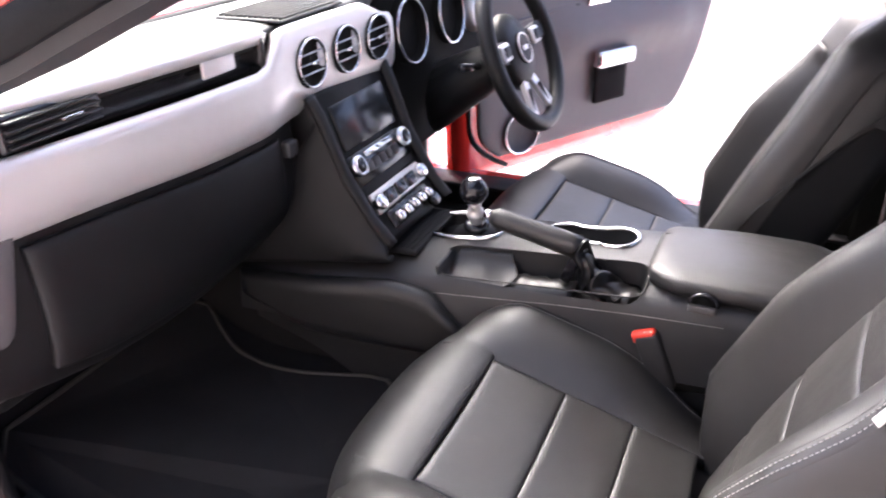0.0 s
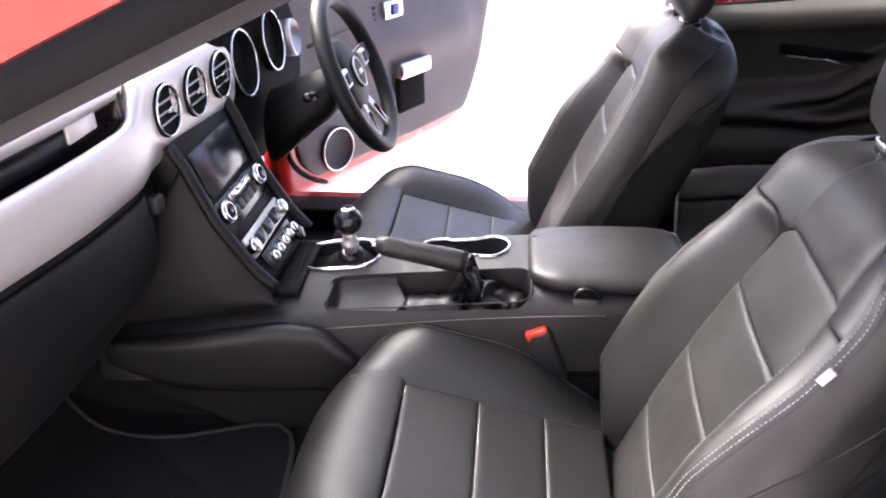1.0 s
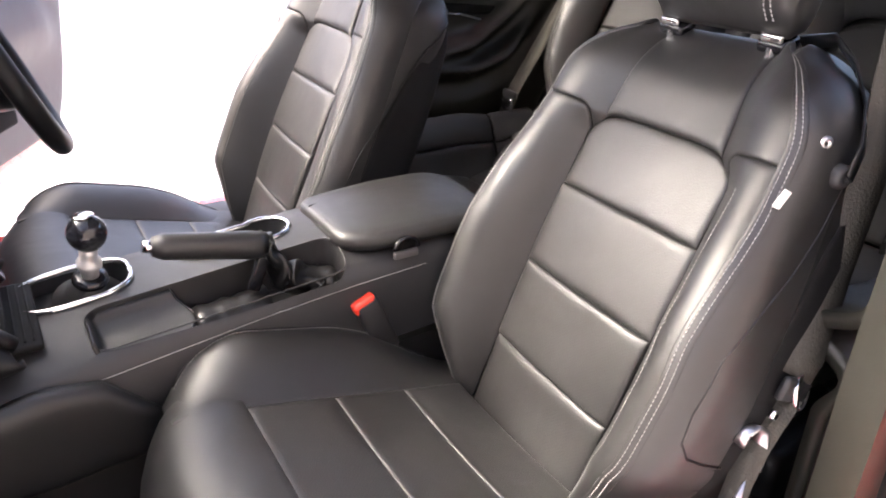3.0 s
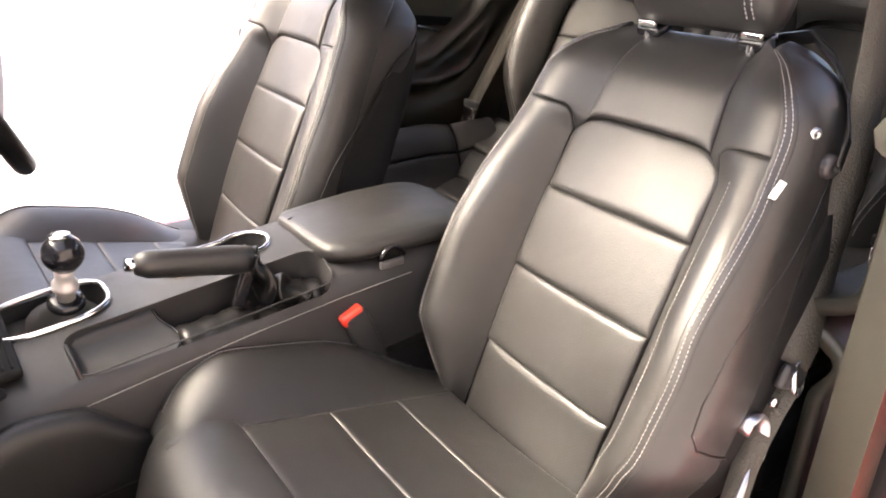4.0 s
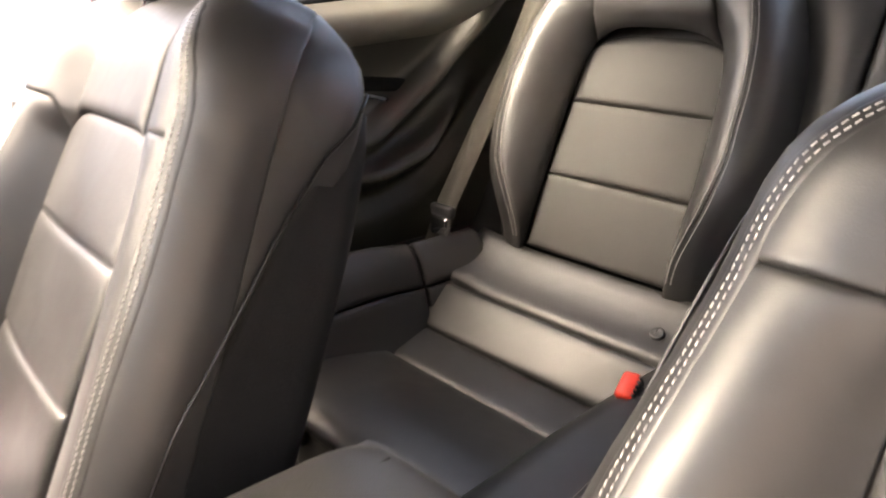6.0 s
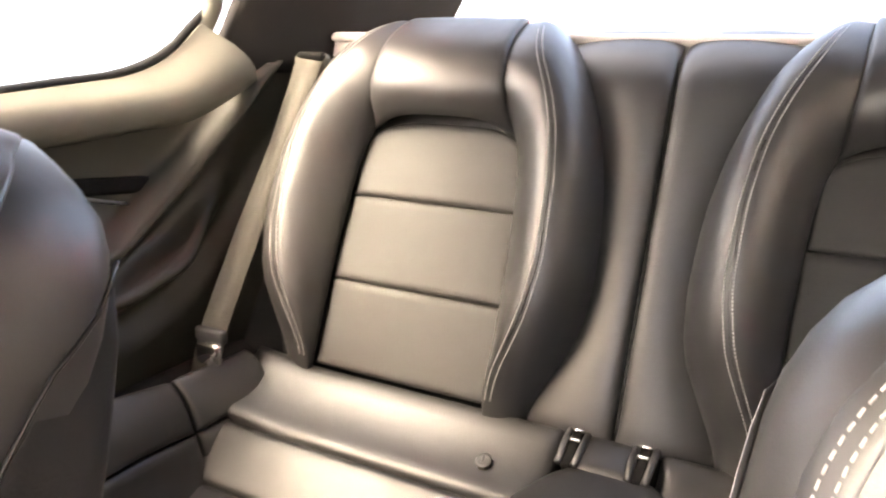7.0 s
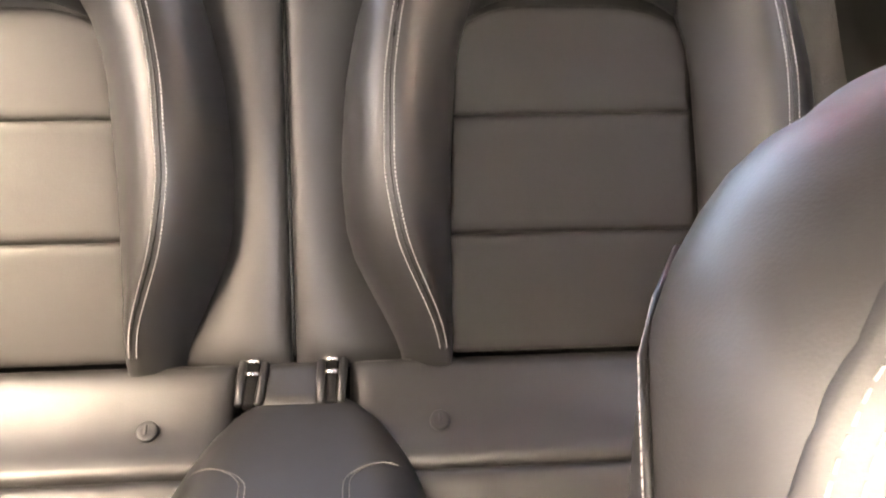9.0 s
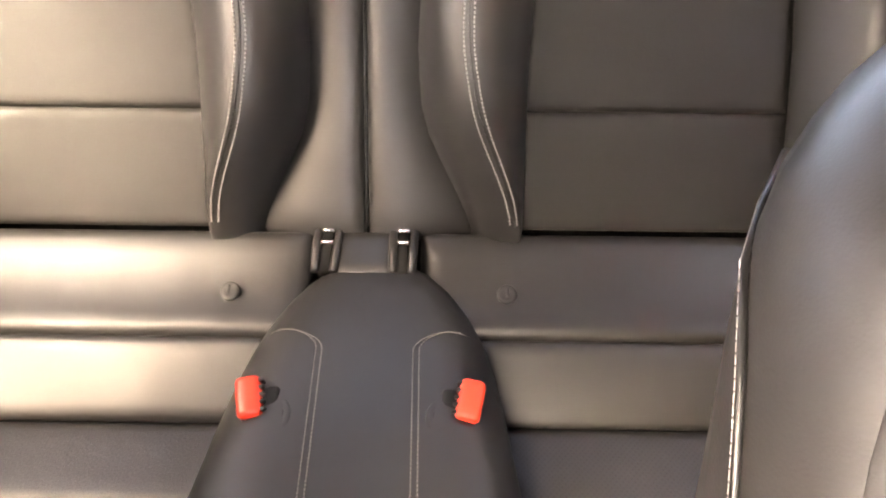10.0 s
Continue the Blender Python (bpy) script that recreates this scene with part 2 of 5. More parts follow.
def stitches(lines, step=0.0065, length=0.0042, r=0.0009, lift=0.0):
    """Rows of short threads along lines of points."""
    bm = bmesh.new()
    for pts in lines:
        pts = [Vector(p) for p in pts]
        left = 0.0
        for a, b in zip(pts, pts[1:]):
            d = (b - a).length
            if d < 1e-9:
                continue
            t = (b - a) / d
            s = t.cross(Vector((0.31, 0.2, 0.93))).normalized()
            n = s.cross(t)
            k = left
            while k < d:
                c = a + t * k
                e0, e1 = c - t * length / 2, c + t * length / 2
                v = [bm.verts.new(e + s * (x * r) + n * (y * r)) for e in (e0, e1) for x, y in ((1, 0), (0, 1), (-1, 0), (0, -1))]
                for i in range(4):
                    j = (i + 1) % 4
                    bm.faces.new((v[i], v[j], v[4 + j], v[4 + i]))
                bm.faces.new(v[3::-1])
                bm.faces.new(v[4:])
                k += step
            left = k - d
    return bm


def bez(p, t):
    a, b, c, d = p
    k = 1 - t
    return tuple(k ** 3 * w + 3 * k * k * t * x + 3 * k * t * t * y + t ** 3 * z for w, x, y, z in zip(a, b, c, d))


CY = 0.026  # the car's middle line


# ---- front seats ----
TH = radians(24.5)
S_SIN, S_COS = sin(TH), cos(TH)
W_TAB = [(-0.06, 0.14), (0.0, 0.17), (0.03, 0.20), (0.08, 0.236), (0.14, 0.265), (0.25, 0.27), (0.38, 0.258), (0.5, 0.241), (0.56, 0.236), (0.59, 0.226), (0.615, 0.211), (0.635, 0.188), (0.65, 0.158), (0.66, 0.12)]



def smooth_table(pts, x):
    h = 0.02
    return (table(pts, x - h) + 2 * table(pts, x) + table(pts, x + h)) / 4


def front_seat(m, x_off, z_off, yc, label):
    """A bucket seat; m is the side of the car (-1 passenger, 1 driver) to which its outer flank looks."""
    hx, hz = 0.474 + x_off, 0.397 + z_off
    seat = thing("front_seat", (0.25 + x_off, yc, 0.24), label, "car seat", "front seats")

    twist = 0.10 if m < 0 else -0.08

    slim = 0.22 if m < 0 else 0.0

    def P(a, s, d):
        if a < 0 and d < -0.02:
            a *= 1 - slim * (-0.02 - d) / 0.13
        d += twist * a
        return Vector((hx + s * S_SIN - d * S_COS, yc + m * a, hz + s * S_COS + d * S_SIN))

    def half(s):
        return smooth_table(W_TAB, s)

    def ridge(s):
        return table([(-0.06, -0.01), (0.0, 0.01), (0.05, 0.045), (0.12, 0.085), (0.3, 0.085), (0.38, 0.071), (0.45, 0.052), (0.5, 0.043), (0.57, 0.038), (0.61, 0.03), (0.66, 0.02)], s)

    def roll(s):
        return -0.055 * max(0, (s - 0.56) / 0.10) ** 2

    def seam_at(sgn, s):
        """Where, along the bolster's section, the double seam between bolster and flank runs."""
        return 0.52 + (0.06 if sgn > 0 else 0.045) * smoothstep(0.28, 0.46, s) - 0.14 * smoothstep(0.52, 0.645, s)

    def top_of_insert(a):
        return 0.506 - 0.034 * (abs(a) / 0.138) ** 7

    def insert_edge(s):
        """Half width of the insert at that height: upright sides, rounded top corners."""
        return 0.139 if s < 0.470 else max(0.112, 0.138 * (max(0.0, 0.506 - s) / 0.034) ** (1 / 7))

    def cross(sgn, ai, s, t):
        """Bolster section: up from the insert to the crest, round the edge, back along the flank."""
        w, d = half(s), ridge(s)
        if m > 0 and sgn < 0:
            d = min(d, 0.024)  # the driver's inner bolster is worn low
        ac = max(ai + 0.02, w - 0.046)
        if t < 0.45:
            k = t / 0.45
            a, dd = ai + (ac - ai) * k, -0.002 + (d + 0.002) * sin(k * pi / 2) ** 1.15
        elif t < 0.8:
            k = (t - 0.45) / 0.35 * pi / 2
            a, dd = ac + (w - ac) * sin(k), d - 0.055 * (1 - cos(k))
        else:
            k = (t - 0.8) / 0.2
            a, dd = w, d - 0.055 + (min(-0.05, d - 0.06) - d + 0.055) * k
        return P(sgn * a, s, dd + roll(s))

    # core of the backrest
    loops = []
    for i in range(23):
        s = -0.06 + 0.724 * sin(pi / 2 * i / 22)
        w = half(s) - 0.001 if s < 0.66 else 0.07
        df = -0.018 + roll(s)
        b = min(-0.152 + 0.035 * max(0, (s - 0.60) / 0.06) ** 2, df - 0.02)
        lp = []
        for k in range(40):
            a = 2 * pi * k / 40
            ca, sa = cos(a), sin(a)
            lp.append(P(w * math.copysign(abs(ca) ** 0.3, ca), s, (df + b) / 2 + (df - b) / 2 * math.copysign(abs(sa) ** 0.42, sa)))
        loops.append(lp)
    part("backrest", loft(loops), LEATHER, seat)
    # insert panels
    cuts = [-0.03, 0.13, 0.258, 0.387]
    for i, s0 in enumerate(cuts):
        def fn(u, v, s0=s0, i=i):
            a = (2 * u - 1) * (0.141 - 0.006 * abs(s0 - 0.25) / 0.25)
            s1 = cuts[i + 1] if i < 3 else top_of_insert(a)
            s = s0 + (s1 - s0) * v
            return P(a, s, 0.002 - 0.35 * a * a * (1 if abs(a) < 0.2 else 0) + 0.012 * sin(pi * min(1, max(0, s / 0.5))))
        part("backrest_panel", pad(fn, 18, 18, 0.0045, 0.05, 0.09, 0.03, -m), PERF, seat)
    # bolsters
    for sgn in (1, -1):
        def fn(u, v, sgn=sgn):
            s = -0.04 + (0.548 - 0.03 * max(0, 1 - u * 3)) * v
            return cross(sgn, insert_edge(s), s, u * seam_at(sgn, s))
        part("bolster", pad(fn, 24, 30, 0.0035, 0.03, 0.008, 0.02, -m * sgn), LEATHER, seat)
    # yoke over the shoulders
    def fn(u, v):
        a = (2 * u - 1) * (0.112 - 0.02 * v)
        s0 = top_of_insert(a) + 0.001
        s = s0 + (0.655 - s0) * v
        return P(a, s, 0.005 * (1 - v) + roll(s))
    part("shoulder_panel", pad(fn, 16, 18, 0.005, 0.05, 0.07, 0.03, -m), LEATHER, seat)
    for sgn in (1, -1):
        def fn(u, v, sgn=sgn):
            s0 = 0.508 - 0.03 * max(0, 1 - u * 3)
            s = s0 + (0.656 - s0) * v
            ai = insert_edge(s) - 0.02 * v
            return cross(sgn, ai, s, u * seam_at(sgn, s))

        def flank_fn(u, v, sgn=sgn):
            s = -0.04 + 0.696 * v
            return cross(sgn, insert_edge(s), s, seam_at(sgn, s) + 0.003 + (0.997 - seam_at(sgn, s)) * u)
        part("flank", pad(flank_fn, 16, 40, 0.0035, 0.05, 0.008, 0.02, -m * sgn), LEATHER, seat)
        part("shoulder_panel", pad(fn, 24, 22, 0.0035, 0.03, 0.02, 0.02, -m * sgn), LEATHER, seat)
    # hard back panel wrapping round the rear
    def d_front(s, g=-1):
        if m < 0 and g < 0:
            return table([(-0.06, 0.0), (0.1, 0.02), (0.3, 0.02), (0.46, 0.010), (0.5, 0.004), (0.54, -0.008), (0.57, -0.024), (0.60, -0.07)], s)
        return table([(-0.06, 0.0), (0.1, -0.01), (0.3, -0.03), (0.37, -0.05), (0.46, -0.075), (0.53, -0.10), (0.56, -0.12), (0.60, -0.135)], s)

    def fn(u, v):
        s = -0.06 + 0.64 * v
        w = half(s) - 0.001 - 0.014 * smoothstep(0.82, 1.0, v)
        q = 2 * u - 1
        g = 1 if q > 0 else -1
        q = abs(q)
        df = d_front(s, g)
        if q > 0.6:
            k = (q - 0.6) / 0.4
            a, d = w, -0.132 + (max(df, -0.131) + 0.132) * k
        elif q > 0.45:
            k = (q - 0.45) / 0.15
            a, d = w - 0.022 * (1 - sin(k * pi / 2)), -0.132 - 0.022 * cos(k * pi / 2)
        else:
            a, d = (w - 0.022) * q / 0.45, -0.154
        return P(g * a, s, d)
    part("back_panel", pad(fn, 40, 20, 0.004, 0.02, 0.03, 0.006, m, even=True), RUBBER, seat, "dark hard panel behind the backrest")
    # seams where the back shell meets the leather flank: a hooked curve outside, a plain one inside
    SEAM = [(0.168, 1.0), (0.172, 0.90), (0.180, 0.80), (0.198, 0.715), (0.235, 0.69), (0.30, 0.72), (0.40, 0.86), (0.47, 0.95), (0.53, 1.0)]
    out = P(1, 0, 0) - P(0, 0, 0)
    curve = []
    for (s0, t0), (s1, t1) in zip(SEAM, SEAM[1:]):
        curve += [(s0 + (s1 - s0) * k / 6, t0 + (t1 - t0) * k / 6) for k in range(6)]
    part("flank_seam", tube([cross(1, 0.139, s_, t_) + out * 0.003 for s_, t_ in curve], 0.0018, 6), GAITER, seat)
    edge = [P(-half(s_) - 0.0045, s_, d_front(s_) + 0.004) for s_ in [-0.04 + 0.635 * i / 40 for i in range(41)]]
    part("piping", tube(edge, 0.0016, 6), GAITER, seat)
    # fine pale line that paints the lit edge onto the passenger seat's piping
    if m < 0:
        part("piping_highlight", stitches([[p - out * 0.0015 for p in edge]], 0.0036, 0.0030, 0.0003), THREAD, seat, kind="stuff")
    # flat felled strip under the double row of stitches
    for sgn in (1, -1):
        def fn(u, v, sgn=sgn):
            s = -0.03 + 0.68 * v
            out = P(sgn, 0, 0) - P(0, 0, 0)
            return cross(sgn, insert_edge(s), s, seam_at(sgn, s) - 0.048 + 0.098 * u) + (P(0, 0, 1) - P(0, 0, 0)) * 0.0026 + out * 0.0008
        part("seam_strip", pad(fn, 10, 60, 0.0016, 0.16, 0.01, 0.004, -m * sgn), LEATHER, seat)
    # stitching
    svals = [0.645 * i / 70 for i in range(71)]
    lines = []
    up = P(0, 0, 1) - P(0, 0, 0)
    for sgn in (1, -1):
        out = P(sgn, 0, 0) - P(0, 0, 0)
        for t in ((-0.018, 0.018) if sgn > 0 else (-0.015, 0.015)):
            lines.append([cross(sgn, 0.139 if s < 0.48 else 0.112, s, seam_at(sgn, s) + t) + up * 0.0046 + out * 0.0014 for s in svals])
        if sgn > 0:
            lines.append([cross(sgn, 0.139, s, 0.31) + up * 0.0045 - out * 0.001 for s in svals if s < 0.47])
    part("stitching", stitches(lines, 0.0056, 0.0036, 0.00058), THREAD, seat, "light contrast stitching", kind="stuff")
    # headrest
    loops = []
    for i in range(13):
        v = -1 + 2 * i / 12
        k = max(0.02, 1 - abs(v) ** 4) ** 0.5
        s = 0.752 + 0.095 * v
        lp = []
        for j in range(30):
            a = 2 * pi * j / 30
            ca, sa = cos(a), sin(a)
            x = 0.122 * (0.86 + 0.14 * k) * math.copysign(abs(ca) ** 0.6, ca)
            d = (0.052 * k + 0.004) * math.copysign(abs(sa) ** 0.75, sa)
            lp.append(P(x, s, 0.0 + 0.025 * v + d + 0.012 * (1 - (x / 0.14) ** 2)))
        loops.append(lp)
    part("headrest", loft(loops), LEATHER, seat)
    lines = []
    for a0 in (0.088, 0.098):
        lines.append([P(a0, 0.752 + 0.09 * v, 0.0 + 0.025 * v + 0.057 * max(0.02, 1 - abs(v) ** 3.2) ** 0.34 + 0.007) for v in [-0.95 + 1.9 * i / 24 for i in range(25)]])
    part("headrest_stitching", stitches(lines), THREAD, seat, "light contrast stitching", kind="stuff")
    for a in (-0.088, 0.088):
        part("headrest_post", tube([P(a, 0.61, -0.03), P(a, 0.72, -0.005)], 0.0065, 12), CHROME, seat)
        part("post_sleeve", box(P(a, 0.652, -0.03), (0.034, 0.04, 0.016), 0.005, Matrix.Rotation(-0.3, 3, "Y").to_4x4()), GLOSS, seat)
        part("sleeve_button", box(P(a + 0.002, 0.652, -0.012), (0.008, 0.03, 0.012), 0.003, Matrix.Rotation(-0.3, 3, "Y").to_4x4()), CHROME, seat)
    # cushion
    cx = x_off

    def zc(x):
        return 0.516 - 0.252 * (x - 0.129) + z_off - (0.03 if m > 0 else 0.0)

    def Q(x, a, z):
        return Vector((cx + x, yc + m * a, z))
    xs = [0.129, 0.256, 0.368, 0.47]
    for i in range(3):
        def fn(u, v, i=i):
            x = xs[i] + (xs[i + 1] - xs[i]) * u
            a = (2 * v - 1) * 0.146
            return Q(x, a, zc(x) - 0.006 + 0.25 * a * a)
        part("cushion_panel", pad(fn, 16, 18, 0.0035, 0.10, 0.035, 0.03, m), CPERF, seat)
    # front roll
    def fn(u, v):
        a = (2 * v - 1) * 0.205
        x, z = bez(((0.129, 0.514), (0.075, 0.548 - 0.012), (-0.035, 0.55 - 0.01), (-0.03, 0.40)), u)
        x += 0.06 * (abs(a) / 0.205) ** 3 * (1 if u > 0 else 0) * u
        return Q(x, a, z + z_off - (0.03 if m > 0 else 0.0))
    part("cushion_front", pad(fn, 18, 18, 0.006, 0.03, 0.05, 0.04, -m), LEATHER, seat)
    def flank(x, u, sgn, up=0.0):
        """Cushion bolster section: sloping top, tight edge, steep side."""
        k = smooth_table([(0.035, -0.4), (0.06, -0.05), (0.10, 0.55), (0.145, 1.0), (0.3, 1.0), (0.36, 0.75), (0.43, 0.15), (0.51, -0.2)], x)
        w = 0.262 - 0.05 * smoothstep(0.10, 0.0, x) - 0.02 * smoothstep(0.35, 0.5, x)
        h, a1 = (0.062 if m < 0 else 0.048) * k, 0.262 - 0.022 - (0.262 - w)
        if u < 0.5:
            t = u / 0.5
            a, dz = 0.146 + (a1 - 0.146) * t, h * sin(t * pi / 2) ** 1.1
        elif u < 0.72:
            t = (u - 0.5) / 0.22 * pi / 2
            a, dz = a1 + (w - a1) * sin(t), h - 0.022 * (1 - cos(t))
        else:
            a, dz = w, h - 0.022 + (-0.085 - h + 0.022) * (u - 0.72) / 0.28
        return Q(x, sgn * a, zc(max(x, 0.07)) - 0.004 + dz + up)
    lines = []
    for sgn in (1, -1):
        def fn(u, v, sgn=sgn):
            return flank(0.035 + 0.47 * v, u, sgn)
        part("cushion_bolster", pad(fn, 24, 24, 0.003, 0.03, 0.05, 0.02, -m * sgn), LEATHER, seat)
        xs_ = [0.055 + 0.40 * i / 40 for i in range(41)]
        part("cushion_piping", tube([flank(x, 0.57, sgn, 0.0045) for x in xs_], 0.0022, 6), GAITER, seat)
        lines.append([flank(x, 0.515, sgn, 0.0055) for x in xs_])
    part("cushion_stitching", stitches(lines, 0.0058, 0.0036, 0.0005), THREAD, seat, "light contrast stitching", kind="stuff")
    # base, rails and trim
    loops = []
    for x, w, z0, z1 in ((0.0, 0.19, 0.30, 0.42), (0.04, 0.225, 0.27, 0.46), (0.2, 0.245, 0.26, 0.45), (0.38, 0.245, 0.26, 0.42), (0.50, 0.21, 0.28, 0.40)):
        loops.append([Q(x, a * w, (z0 if b < 0 else z1) + z_off) for a, b in ((-1, -1), (-0.9, -1.0), (0.9, -1), (1, -1), (1, 1), (0.9, 1), (-0.9, 1), (-1, 1))])
    part("seat_base", loft(loops), PLASTIC, seat)
    for a in (-0.2, 0.2):
        part("seat_rail", box(Q(0.22, a, 0.252), (0.52, 0.035, 0.03), 0.006), STEEL, seat)
    # buckle at the inner flank
    bt = Q(0.354 if m < 0 else 0.40, -0.252, 0.558 + z_off)
    rot = Matrix.Rotation(radians(24), 4, "Y")
    body = part("buckle", box(bt + Vector((0.022, 0, -0.045)), (0.042, 0.030, 0.11), 0.007, Matrix.Rotation(radians(-22), 4, "Y")), PLASTIC, seat)
    part("buckle_button", box(bt, (0.040, 0.027, 0.020), 0.005, Matrix.Rotation(radians(-22), 4, "Y")), BUTTON, body, "red release button")
    part("buckle_stalk", tube([bt + Vector((0.04, 0, -0.085)), bt + Vector((0.075, 0.0, -0.19))], 0.008), STEEL, seat)
    return seat, P, Q, half


pseat, PP, PQ, p_half = front_seat(-1, 0.0, 0.0, -0.378, "black leather front passenger seat with light contrast stitching")
dseat, DP, DQ, d_half = front_seat(1, -0.116, 0.015, 0.43, "black leather driver's seat behind the steering wheel")
for seat_, P_, h_ in ((pseat, PP, p_half), (dseat, DP, d_half)):
    side = -1 if seat_ is pseat else 1
    part("side_tag", box(P_(0.236, 0.478, 0.043), (0.009, 0.003, 0.022), 0.001, Matrix.Rotation(side * 0.7, 4, "Z") @ Matrix.Rotation(TH, 4, "Y")), PAPER, seat_, "small white fabric tag")
    b1 = part("back_bolt", lathe(P_(0.231, 0.55, 0.010), (-0.45, side, 0), [(0.0075, -0.01), (0.0075, 0.003), (0.0055, 0.005), (0.003, 0.0052), (0.002, 0.003)]), STEEL, seat_)
    b2 = part("belt_guide", lathe(P_(0.250, 0.524, -0.024), (-0.2, side, 0), [(0.014, -0.02), (0.014, 0.0), (0.010, 0.004), (0.005, 0.005), (0.004, 0.003)]), PLASTIC, seat_)
# strap that keeps the belt at the passenger's shoulder
part("belt_strap", ribbon([PP(0.09, 0.668, -0.07), PP(0.146, 0.674, -0.055), PP(0.188, 0.648, -0.048), PP(0.226, 0.604, -0.042), PP(0.250, 0.56, -0.034), PP(0.257, 0.525, -0.024)], (0.5, 0, -0.8), 0.018), GAITER, pseat, "leather belt-keeper strap")


# ---- centre console ----
console = thing("centre_console", (0.15, 0.0, 0.24), "dark grey plastic centre console between the front seats", "console")


def top_z(x):
    return table([(-0.45, 0.565), (-0.3, 0.582), (-0.14, 0.596), (-0.02, 0.608), (0.34, 0.640), (0.62, 0.655)], x)


def half_y(x):
    return table([(-0.45, 0.155), (-0.25, 0.15), (-0.05, 0.128), (0.2, 0.115), (0.62, 0.112)], x)


loops = []
for i in range(27):
    x = -0.45 + 1.07 * i / 26
    w, z = half_y(x), top_z(x)
    c = 0.0
    lp = []
    for a, dz in ((-0.85, -0.36), (-0.9, -0.2), (-1.14, -0.165), (-1.12, -0.09), (-1.08, -0.055), (-1.03, -0.036), (-0.93, -0.024), (-0.6, -0.008), (-0.3, 0.0),
                  (0.3, 0.003), (0.7, 0.0), (0.92, -0.006), (1.0, -0.022), (1.06, -0.05), (1.12, -0.09), (1.14, -0.165), (0.9, -0.2), (0.85, -0.36)):
        if dz < -0.1:
            dz = -0.1 + (dz + 0.1) * table([(-0.45, 0.25), (-0.3, 0.5), (-0.12, 1.0)], x)
        lp.append((x, c + a * w, z + dz))
    loops.append(lp)
console_bm = loft(loops)


def rounded_outline(x0, x1, y0, y1, corner=0.02):
    """Points round a rectangle with rounded corners."""
    pts = []
    for cx_, cy_, a0 in ((x1 - corner, y1 - corner, 0), (x0 + corner, y1 - corner, 90), (x0 + corner, y0 + corner, 180), (x1 - corner, y0 + corner, 270)):
        for k in range(6):
            a = radians(a0 + 90 * k / 5)
            pts.append((cx_ + corner * cos(a), cy_ + corner * sin(a)))
    return pts


def tray(pts, ztop, depth, taper=0.9, lip=0.004):
    """An open bowl with thick walls: outline points, a height function for its rim."""
    n = len(pts)
    mx, my = sum(p[0] for p in pts) / n, sum(p[1] for p in pts) / n

    def lp(k, dz):
        return [(mx + (x - mx) * k, my + (y - my) * k, ztop(x) + dz) for x, y in pts]
    return loft([lp(1.05, -0.01), lp(1.05, lip * 0.6), lp(1.02, lip), lp(0.985, lip * 0.5), lp(0.97, -0.008), lp(taper, -depth + 0.008), lp(taper - 0.06, -depth), lp(0.05, -depth)])


POCKET = rounded_outline(-0.03, 0.342, -0.118, -0.036, 0.028)
CUPS = (0.165, 0.262)


def keyhole(c1, c2, r, y, grow=0.0):
    """The outline round two cup wells in a row."""
    pts = []
    for k in range(13):
        a = radians(-128 + 256 * k / 12)
        pts.append((c2 + (r + grow) * cos(a), y + (r + grow) * sin(a)))
    for k in range(13):
        a = radians(52 + 256 * k / 12)
        pts.append((c1 + (r + grow) * cos(a), y + (r + grow) * sin(a)))
    return pts


SURR = [(-0.028 + 0.078 * math.copysign(abs(cos(t)) ** 0.7, cos(t)), 0.042 + 0.058 * math.copysign(abs(sin(t)) ** 0.7, sin(t))) for t in (2 * pi * k / 32 for k in range(32))]


def carve(bm, pts, z0=0.53):
    """Cuts the outline straight down into the solid."""
    cutter = loft([[(x, y, z0) for x, y in pts], [(x, y, 0.8) for x, y in pts]])
    me = bpy.data.meshes.new("cutter")
    cutter.to_mesh(me)
    cutter.free()
    ob = bpy.data.objects.new("cutter", me)
    scene.collection.objects.link(ob)
    return ob


body = part("console_body", console_bm, PLASTIC, None)
cutters = [carve(None, POCKET, 0.566), carve(None, keyhole(CUPS[0], CUPS[1], 0.038, 0.045), 0.54), carve(None, SURR, 0.578)]
for c in cutters:
    md = body.modifiers.new("cut", "BOOLEAN")
    md.operation, md.object, md.solver = "DIFFERENCE", c, "EXACT"
bpy.context.view_layer.update()
done = bpy.data.meshes.new_from_object(body.evaluated_get(bpy.context.evaluated_depsgraph_get()))
body.modifiers.clear()
body.data = done
for c in cutters:
    bpy.data.objects.remove(c)
done.transform(Matrix.Translation(-ORIGIN[console]))
done.polygons.foreach_set("use_smooth", [True] * len(done.polygons))
done.set_sharp_from_angle(angle=radians(35))
body.parent = console
ORIGIN[body] = ORIGIN[console]
# rims
rim = [(x, y, top_z(x) - 0.022 * smoothstep(-0.05, -0.115, y)) for x, y in POCKET]
part("pocket_rim", tube(rim + rim[:2], 0.0016, 6), PLASTIC, console)
rim = [(x, y, top_z(x) + 0.003) for x, y in keyhole(CUPS[0], CUPS[1], 0.038, 0.045, 0.002)]
part("cup_holder_ring", tube(rim + rim[:2], 0.0042, 8), CHROME, console, "chrome ring round the cup holders")
rim = [(x, y, top_z(x) + 0.004) for x, y in SURR]
part("shifter_ring", tube(rim + rim[:2], 0.0048, 8), CHROME, console, "chrome ring round the gear lever")
